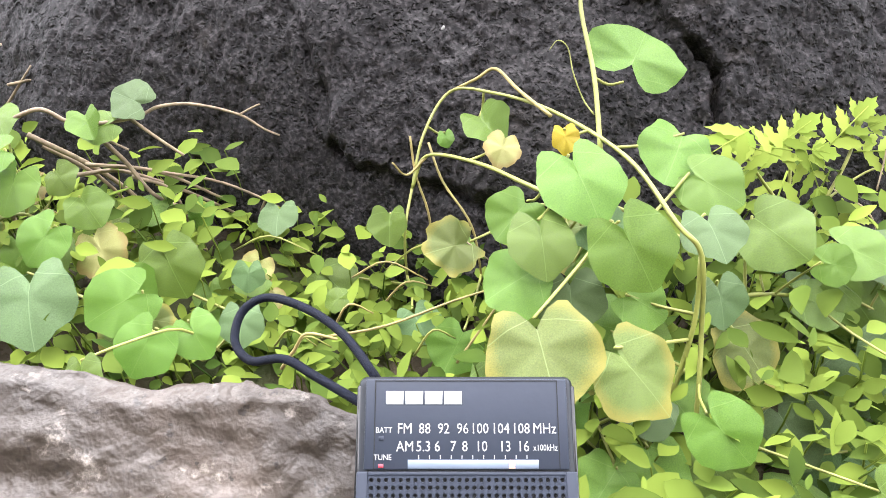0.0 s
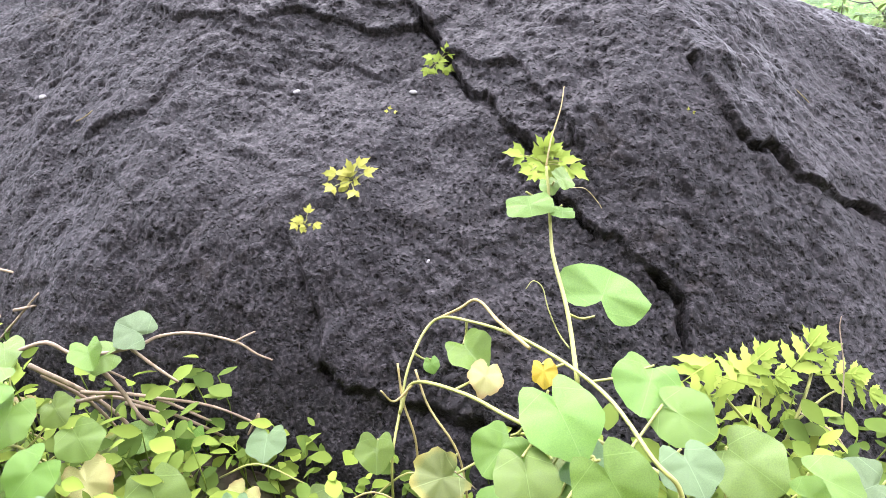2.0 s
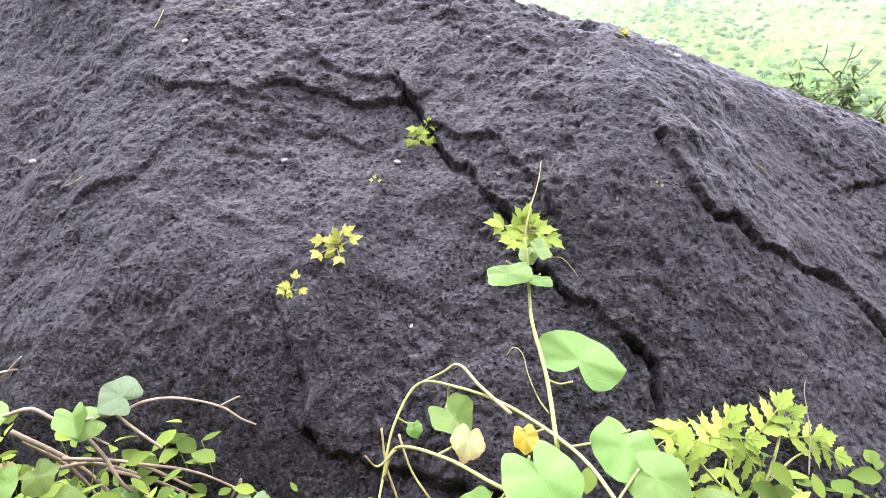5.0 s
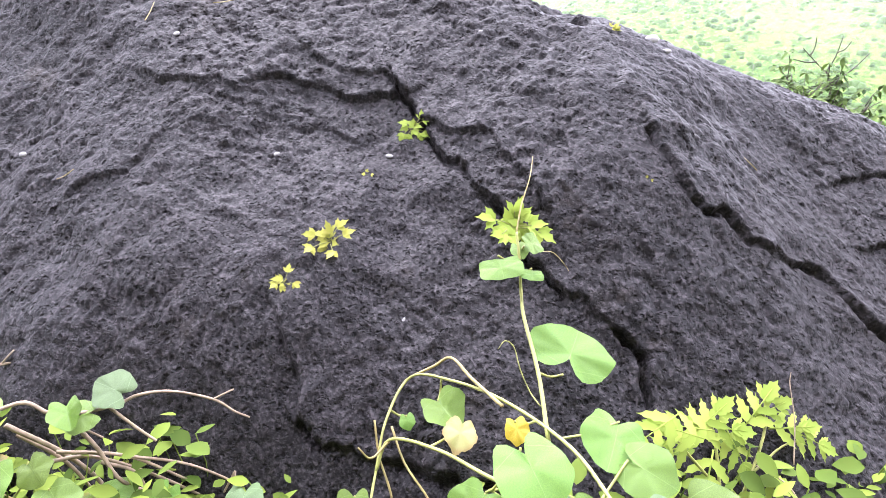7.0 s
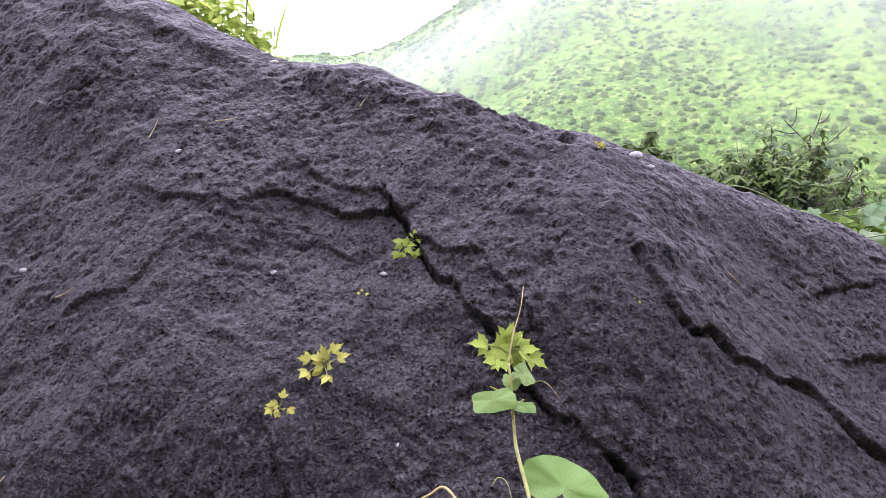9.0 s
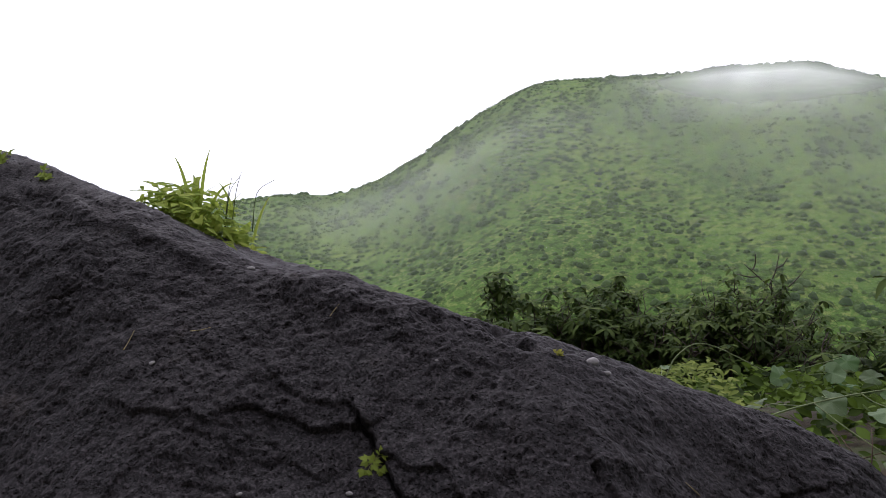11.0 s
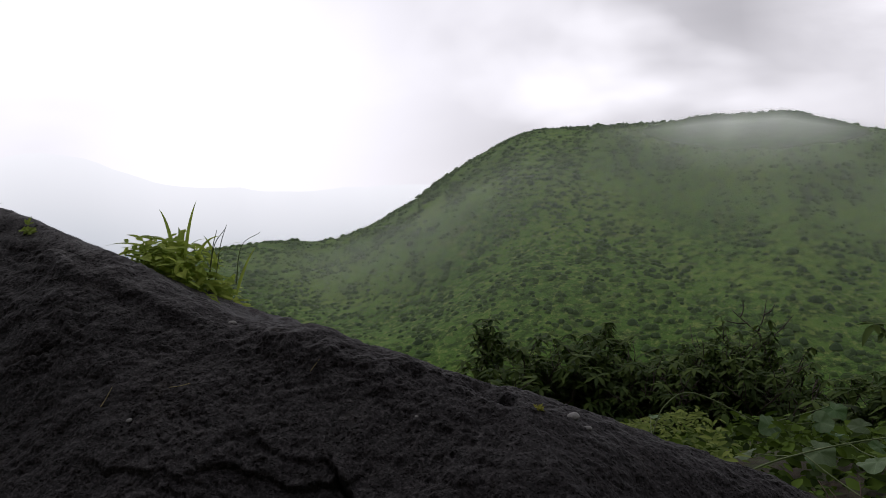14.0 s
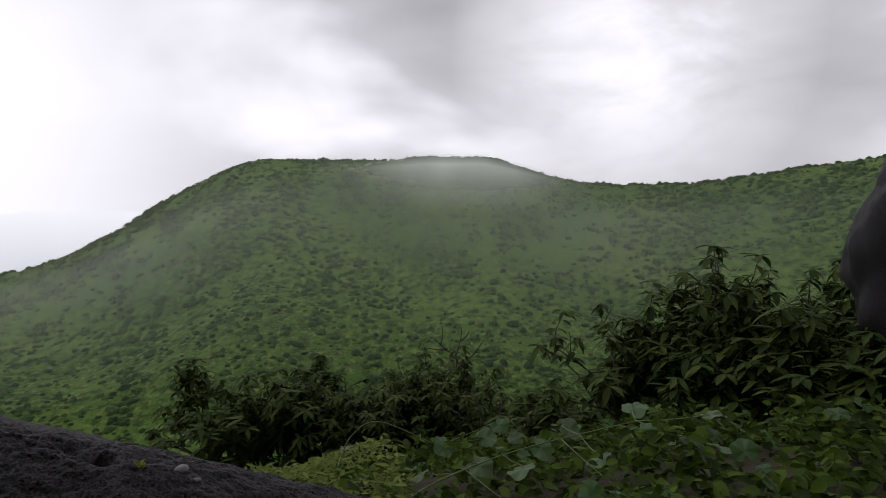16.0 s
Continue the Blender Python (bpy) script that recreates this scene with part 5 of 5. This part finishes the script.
def build_ground_cover():
    """Crowded small leaves and thin stems between the slab and the boulder."""
    rng = np.random.default_rng(9)
    soup = Soup()
    n = 0
    while n < 4300:
        x, y = rng.uniform(-0.75, 0.42), rng.uniform(0.14, 0.47)
        xa, ya = np.array([x]), np.array([y])
        g = float(near_ground(xa, ya)[0])
        if float(boulder_height(xa, ya)[0]) > g + 0.05:
            continue
        d = Vector((x, y, 0)) - RADIO_TOP
        if d.dot(RADIO_R) < 0.055 and y < 0.125 + 0.06 * smooth(0.05, 0.3, -x):
            continue
        lift = rng.uniform(0.0, 1.0) ** 1.4 * (0.055 + 0.03 * (x < -0.25) + 0.03 * (x > -0.05))
        a = rng.uniform(0, 2 * math.pi)
        ln = rng.uniform(0.010, 0.028)
        tip = Vector((math.cos(a), math.sin(a), rng.uniform(-0.3, 0.6))).normalized() * ln
        nrm = Vector((rng.uniform(-0.9, 0.9), rng.uniform(-0.9, 0.4), 1))
        soup.small_leaf((x, y, g + lift), tip, nrm, ln * rng.uniform(0.32, 0.72), rng.uniform(0, 0.3))
        if n % 3 == 0:
            soup.tube([(x, y, g - 0.01), (x + rng.uniform(-0.01, 0.01), y, g + lift * 0.6), (x, y, g + lift)], [0.0008, 0.0007, 0.0006], 4)
        n += 1
    ob = soup.make("ground_cover", GROUNDCOVER)
    return tagged(ob, "dense small bright green weeds on the soil", "plants", kind="stuff")


build_ground_cover()

# ---- pebbles and lichen on the boulder ----
PALE_STONE = plain("pale_lichen", (0.21, 0.205, 0.20), 0.8, 0.0, 0.25, 200.0, 0.5)


def pebble(x, y, size, label, stretch=(1.3, 0.8, 0.5), spin=0.0):
    bm = bmesh.new()
    bmesh.ops.create_icosphere(bm, subdivisions=2, radius=size / 2)
    for v in bm.verts:
        v.co *= 1 + 0.22 * noise.noise(v.co * (2.2 / size) + Vector((x * 50, y * 50, 0)))
        v.co = Vector((v.co.x * stretch[0], v.co.y * stretch[1], v.co.z * stretch[2]))
    for f in bm.faces:
        f.smooth = True
    ob = part("pebble", bm, PALE_STONE, None)
    p = boulder_at(x, y)
    ob.matrix_basis = Matrix.Translation(p) @ pose(0, 0, 0, 40, 0, 0) @ pose(0, 0, 0, 0, 0, spin)
    return tagged(ob, label, "pebble", "pale flecks on the boulder")


for x, y, size, spin in ((-0.261, 0.619, 0.0055, 20), (-0.145, 0.634, 0.0065, -10), (-0.557, 0.626, 0.0075, 0), (-0.412, 0.737, 0.007, 30), (0.137, 0.808, 0.015, 15), (0.108, 0.551, 0.0045, 0), (-0.205, 0.730, 0.0045, 40), (-0.340, 0.895, 0.010, 0), (-0.108, 0.488, 0.004, 60), (0.155, 0.80, 0.008, 0), (-0.06, 0.76, 0.004, 10), (-0.30, 0.70, 0.004, 0), (0.22, 0.66, 0.004, 25)):
    pebble(x, y, size, "small pale grey lichen-covered pebble on the boulder", (1.3, 0.8, 0.45), spin)
needle = thing_at("dry_needle", boulder_at(-0.452, 0.757), "thin dry straw lying on the boulder", "straw", "straws on the boulder")
q = boulder_at(-0.452, 0.757)
for dx, dy, x, y in ((0.024, 0.010, -0.367, 0.781), (0.018, 0.006, -0.485, 0.592), (-0.016, 0.004, 0.237, 0.701), (0.010, 0.012, -0.199, 0.816)):
    q = boulder_at(x, y) + Vector((0, -0.002, 0.002))
    straw = thing_at("dry_needle", q, "thin dry straw lying on the boulder", "straw", "straws on the boulder")
    stem(straw, (boulder_at(x - dx / 2, y - dy / 2) + Vector((0, -0.001, 0.002)), q, boulder_at(x + dx / 2, y + dy / 2) + Vector((0, -0.001, 0.002))), 0.0006, 0.0004, STRAW, "straw")
q = boulder_at(-0.452, 0.757)
stem(needle, (q + Vector((0, -0.012, -0.004)), q + Vector((0.001, 0, 0.004)), q + Vector((0.001, 0.014, 0.014))), 0.0006, 0.0004, STRAW, "straw")

# ---- the grass tuft on the crest ----
def build_tuft():
    c = boulder_at(-0.545, 1.15) + Vector((0, 0, -0.006))
    ob = thing_at("grass_tuft", c, "tuft of long grass blades over dense small leaves", "grass")
    g = random.Random(8)
    for k in range(9):
        soup = Soup()
        a = g.uniform(0, 2 * math.pi)
        d = Vector((math.cos(a) * 0.35, math.sin(a) * 0.3, g.uniform(0.8, 1.2)))
        soup.blade(c + Vector((g.uniform(-0.05, 0.08), g.uniform(-0.03, 0.03), 0.03)), d, g.uniform(0.06, 0.10), g.uniform(0.010, 0.016), g.uniform(0.2, 0.9), 8)
        adopt(soup.make("blade", GRASSBLADE), ob)
    for p, d, ln, bend in ((Vector((-0.03, 0, 0.06)), (-1.0, 0, 0.45), 0.12, 0.6), (Vector((0.115, 0, -0.02)), (0.28, 0, 1), 0.13, 0.2), (Vector((0.0, 0, 0.04)), (-0.06, 0, 1), 0.15, 0.3), (Vector((0.02, 0, 0.04)), (0.10, 0, 1), 0.16, 0.2), (Vector((0.035, 0, 0.03)), (0.3, 0, 1), 0.13, 0.7), (Vector((0.01, 0, 0.04)), (-0.02, 0.1, 1), 0.14, 0.9)):
        soup = Soup()
        soup.blade(c + p, d, 0.82 * ln, 0.016, bend, 8)
        adopt(soup.make("blade", GRASSBLADE), ob)
    for k in range(4):
        x = g.uniform(0.04, 0.13)
        stem(ob, (c + Vector((x, 0, 0.0)), c + Vector((x + 0.012, 0, 0.07)), c + Vector((x + g.uniform(0.02, 0.05), 0, g.uniform(0.09, 0.12)))), 0.0012, 0.0006, SLOPE_STEM, "stalk")
    soup = Soup()
    for k in range(950):
        x, y, z = g.uniform(-0.065, 0.100), g.gauss(-0.01, 0.035), g.uniform(0, 1) ** 1.3
        crown = 0.075 * max(0, 1 - ((x - 0.01) / 0.11) ** 2) + 0.02
        q_ = c + Vector((x, y, z * crown - 0.42 * x - 0.01))
        a = g.uniform(0, 2 * math.pi)
        soup.small_leaf(q_, Vector((math.cos(a), math.sin(a), g.uniform(-0.7, 0.5))).normalized() * g.uniform(0.016, 0.040), (g.uniform(-0.4, 0.4), -0.4, 1), g.uniform(0.007, 0.013))
    adopt(soup.make("leaves", GRASSBLADE, label="dense small yellow-green leaves"), ob)
    return ob


build_tuft()


# ---- behind the boulder: leaf carpet, broad leaves, bushes ----
def carpet_height(x, y):
    return near_ground(np.array([x]), np.array([y]))[0]


def build_carpet():
    rng = np.random.default_rng(12)
    soup = Soup()
    n = 0
    while n < 19000:
        close = n % 3 == 0
        r = 1.0 + (2.2 * rng.uniform(0, 1) if close else 6.5 * rng.uniform(0, 1) ** 1.5)
        a = math.radians(rng.uniform(18, 85) if close else rng.uniform(-8, 75))
        x, y = r * math.sin(a), r * math.cos(a)
        if x < 0.45 and y < 1.5 and x + y < 1.35:
            continue
        z = carpet_height(x, y) + 0.10 * float(fbm(np.array([x * 3.5]), np.array([y * 2.5]), 2, 61)[0]) + rng.uniform(0, 0.10)
        t = rng.uniform(0, 2 * math.pi)
        ln = rng.uniform(0.022, 0.062) * (0.8 + 0.1 * r)
        soup.small_leaf((x, y, z), Vector((math.cos(t), math.sin(t), rng.uniform(-0.8, 0.6))).normalized() * ln, (rng.uniform(-0.8, 0.8), rng.uniform(-0.9, 0.4), 0.8), ln * rng.uniform(0.4, 0.75), rng.uniform(0, 0.3))
        n += 1
    ob = soup.make("leaf_carpet", CARPET)
    tagged(ob, "low carpet of green creeping leaves on the slope", "plants", kind="stuff")
    soup = Soup()
    for k in range(2600):
        x, y = rng.uniform(0.18, 0.95), rng.uniform(0.9, 3.1)
        if abs((x - 0.30) - (y - 1.1) * 0.22) > 0.28:
            continue
        z = carpet_height(x, y) + 0.17 + 0.03 * math.sin(x * 9) + rng.uniform(-0.03, 0.02)
        t = rng.uniform(0, 2 * math.pi)
        ln = rng.uniform(0.02, 0.045)
        soup.small_leaf((x, y, z), Vector((math.cos(t), math.sin(t), rng.uniform(-0.4, 0.6))).normalized() * ln, (rng.uniform(-0.4, 0.4), -0.3, 1), ln * 0.35, 0.2)
    ob = soup.make("fine_moss_grass", FINEGRASS)
    tagged(ob, "mound of fine yellow-green grass beside the boulder", "grass", kind="stuff")


build_carpet()
slope_vine = thing_at("slope_vine", (1.0, 1.9, -0.6), "vine with broad pale green leaves on the slope", "vine")
SV = [stem(slope_vine, ((0.55, 1.75, -0.62), (0.75, 1.80, -0.52), (0.95, 1.9, -0.50), (1.2, 1.95, -0.47), (1.6, 1.9, -0.40)), 0.0032, 0.0025, SLOPE_STEM), stem(slope_vine, ((0.62, 2.3, -0.60), (0.68, 2.35, -0.50), (0.80, 2.4, -0.47), (1.0, 2.3, -0.55)), 0.003, 0.002, SLOPE_STEM)]
LEAF_BROAD = leaf_material("broad_leaf_grey_green", (0.115, 0.185, 0.075), None, 0.5)
BROAD = leaf_mesh("pale_broad_leaf", LEAF_BROAD, 0.07, 0.6, 0.25, 0.18, 0.98, 0.06, seed=15)
DEEP = leaf_mesh("broad_leaf", LEAF_DEEP, 0.07, 0.6, 0.25, 0.15, 0.98, 0.05, seed=14)
for mesh, x, y, z, w, turn in ((GREY, 1.117, 1.827, -0.455, 0.13, -20), (GREY, 1.03, 1.965, -0.48, 0.13, 30), (HEART, 1.009, 2.252, -0.50, 0.12, -70), (GREY, 1.25, 1.95, -0.44, 0.13, 40), (HEART, 1.35, 1.75, -0.42, 0.12, 0), (GREY, 1.45, 2.1, -0.43, 0.14, 60), (HEART, 0.85, 2.05, -0.52, 0.10, 10), (HEART, 0.74, 2.70, -0.62, 0.10, 40), (ROUND, 1.55, 1.8, -0.36, 0.12, 10), (HEART, 1.2, 2.3, -0.50, 0.12, 80), (GREY, 1.7, 2.05, -0.36, 0.14, -10), (ROUND, 1.35, 2.5, -0.52, 0.12, 20), (HEART, 1.05, 1.65, -0.52, 0.11, 20), (GREY, 1.6, 1.5, -0.33, 0.12, -30), (HEART, 1.75, 1.7, -0.30, 0.12, 30), (ROUND, 1.3, 1.5, -0.45, 0.11, 0)):
    foot = place_leaf(slope_vine, BROAD if mesh is GREY or mesh is HEART else DEEP, (x, y, z - 0.04), w * 0.72, turn, 0.35, (rnd.uniform(-0.6, 0.6), rnd.uniform(-0.9, 0.25), 0.8))
    stalk(slope_vine, foot, SV, 0.0018, SLOPE_STEM)
for k in range(60):
    x, y = fill.uniform(0.7, 2.4), fill.uniform(1.2, 2.7)
    foot = place_leaf(slope_vine, DEEP, (x, y, carpet_height(x, y) + fill.uniform(0.06, 0.16)), fill.uniform(0.035, 0.075), fill.uniform(-180, 180), 0.35, (fill.uniform(-0.6, 0.6), fill.uniform(-0.9, 0.25), 0.8))


def build_bush(label, base, radius, height, seed, limbs=9, leaf=0.11, bare=0.12):
    """A many-stemmed bush: tapered limbs that fork thrice, whorls of drooping pointed leaves at their ends."""
    g = random.Random(seed)
    base = Vector(base)
    ob = thing_at("bush", base, label, "bush", "bushes on the slope")
    crown = Soup()

    def grow(p, d, ln, r, level, wood):
        pts, q_, v_ = [p], p.copy(), d.copy()
        for k in range(4):
            v_ = (v_ + Vector((g.uniform(-0.28, 0.28), g.uniform(-0.28, 0.28), g.uniform(-0.12, 0.2)))).normalized()
            q_ = q_ + v_ * ln / 4
            pts.append(q_.copy())
        wood.tube(pts, [r * (1 - 0.13 * k) for k in range(5)], 5)
        if level == 0 or (level == 1 and g.random() < 0.25):
            if g.random() > bare:
                for s in range(g.randint(6, 9)):
                    a = 2 * math.pi * s / 7 + g.uniform(-0.3, 0.3)
                    t = Vector((math.cos(a), math.sin(a), g.uniform(-0.7, 0.35))).normalized() * leaf * g.uniform(0.7, 1.25)
                    crown.small_leaf(q_, t, Vector((0, 0, 1)), leaf * g.uniform(0.30, 0.42), g.uniform(0.1, 0.4))
                for s in range(7):
                    a = g.uniform(0, 6.28)
                    crown.small_leaf(pts[g.randint(1, 3)], Vector((math.cos(a), math.sin(a), g.uniform(-0.5, 0.3))).normalized() * leaf * 0.8, Vector((0, 0, 1)), leaf * 0.3, 0.3)
            if level == 0:
                return
        for s in range(g.randint(2, 4)):
            at = pts[g.randint(2, 4)]
            side = Vector((g.uniform(-1, 1), g.uniform(-1, 1), g.uniform(-0.15, 0.7))).normalized()
            grow(at, (v_ * 0.7 + side * 0.75).normalized(), ln * g.uniform(0.6, 0.8), r * 0.6, level - 1, wood)

    for k in range(limbs):
        a = 2 * math.pi * k / limbs + g.uniform(-0.3, 0.3)
        wood = Soup()
        out = g.uniform(0.2, 1.0)
        d = Vector((math.cos(a) * radius * out, math.sin(a) * radius * out * 0.8, height * g.uniform(0.75, 1.0))).normalized()
        grow(base + Vector((math.cos(a), math.sin(a), 0)) * 0.15 * radius, d, math.hypot(radius * out, height) * 0.52, 0.016 + 0.006 * height, 3, wood)
        adopt(wood.make("limb", BARK), ob)
    adopt(crown.make("crown", BUSHLEAF, label="drooping pointed dark green leaves"), ob)
    return ob


def spot(az, el, d):
    """A place seen from the last standpoint by compass angle, height angle and distance."""
    return Vector((0.08 + d * math.sin(radians(az)), -0.03 + d * math.cos(radians(az)), 0.24 + d * math.tan(radians(el))))


build_bush("open bush with whorled drooping leaves", spot(5.0, -22.0, 6.2), 0.80, 1.0, 31, 13, 0.12)
build_bush("broad dark bush with bare twig ends", spot(11.5, -20.5, 6.4), 0.75, 0.72, 36, 11, 0.10, 0.2)
build_bush("broad dark bush with bare twig ends", spot(16.5, -21.0, 6.0), 0.85, 0.80, 32, 12, 0.10, 0.25)
build_bush("broad dark bush with bare twig ends", spot(23.0, -21.0, 6.4), 0.80, 0.90, 33, 12, 0.10, 0.3)
build_bush("low dark bush with bare curved twigs", spot(29.5, -19.5, 5.6), 0.40, 0.28, 38, 12, 0.12, 0.3)
build_bush("large dense dark green bush", spot(35.0, -22.5, 5.0), 0.90, 0.55, 34, 20, 0.125, 0.08)
build_bush("large dense dark green bush", spot(43.5, -20.5, 5.0), 1.0, 1.12, 35, 22, 0.125, 0.05)
build_bush("large dense dark green bush", spot(50.0, -19.0, 5.0), 1.1, 1.10, 37, 22, 0.125, 0.05)
build_bush("dense dark bush in front of the standing rock", spot(57.0, -19.0, 4.2), 0.8, 0.85, 39, 16, 0.14, 0.05)
bare = thing_at("bare_sapling", spot(23.0, -19, 7.0), "leafless dark sapling rising above the bushes", "tree")
bt = spot(22.3, -13.6, 7.0)
stem(bare, (spot(22.6, -20, 7.0), bt, bt + Vector((0.02, 0, 0.25)), bt + Vector((-0.06, 0, 0.42))), 0.022, 0.010, BARK, "trunk")
for dx, dz, ex, ez in ((-0.02, 0.38, -0.30, 0.62), (-0.05, 0.42, 0.02, 0.72), (0.0, 0.30, 0.28, 0.58), (-0.15, 0.50, -0.36, 0.52), (0.0, 0.58, 0.10, 0.68), (-0.22, 0.56, -0.20, 0.72)):
    stem(bare, (bt + Vector((dx, 0, dz)), bt + Vector(((dx + ex) / 2 + 0.02, 0.02, (dz + ez) / 2 - 0.02)), bt + Vector((ex, 0, ez))), 0.009, 0.004, BARK, "twig")

DEADWOOD = plain("dead_bracken_brown", (0.062, 0.034, 0.020), 0.85, 0.0, 0.4, 60.0)
bracken = thing_at("dead_bracken", (0.66, 1.42, -0.56), "clump of dead brown bracken stems on the slope", "plant")
for k in range(46):
    x, y = 0.66 + fill.gauss(0, 0.085), 1.42 + fill.gauss(0, 0.07)
    z, h, a = float(carpet_height(x, y)), fill.uniform(0.10, 0.21), fill.uniform(0, 6.28)
    stem(bracken, ((x, y, z - 0.02), (x + 0.03 * math.cos(a), y + 0.03 * math.sin(a), z + 0.7 * h), (x + 0.09 * math.cos(a), y + 0.09 * math.sin(a), z + h * fill.uniform(0.7, 1.0))), 0.0022, 0.0012, DEADWOOD, "dead_stem", 3, 4)


def build_far_rock():
    """A tall dark rock that stands at the edge of the slope."""
    bm = bmesh.new()
    bmesh.ops.create_icosphere(bm, subdivisions=5, radius=1.0)
    for v in bm.verts:
        n_ = v.co.copy()
        v.co *= 1 + 0.16 * noise.noise(n_ * 1.6) + 0.06 * noise.noise(n_ * 5) + 0.02 * noise.noise(n_ * 14)
        v.co = Vector((v.co.x * 0.9, v.co.y * 0.9, v.co.z * 1.25))
    for f in bm.faces:
        f.smooth = True
    ob = part("standing_rock", bm, ROCK, None)
    ob.location = spot(63.0, 1.5, 4.6)
    ob.scale = (0.8, 0.8, 0.8)
    ob.rotation_euler = (radians(-8), radians(38), radians(-60))
    return tagged(ob, "tall dark rounded rock at the slope's edge", "rock")


build_far_rock()
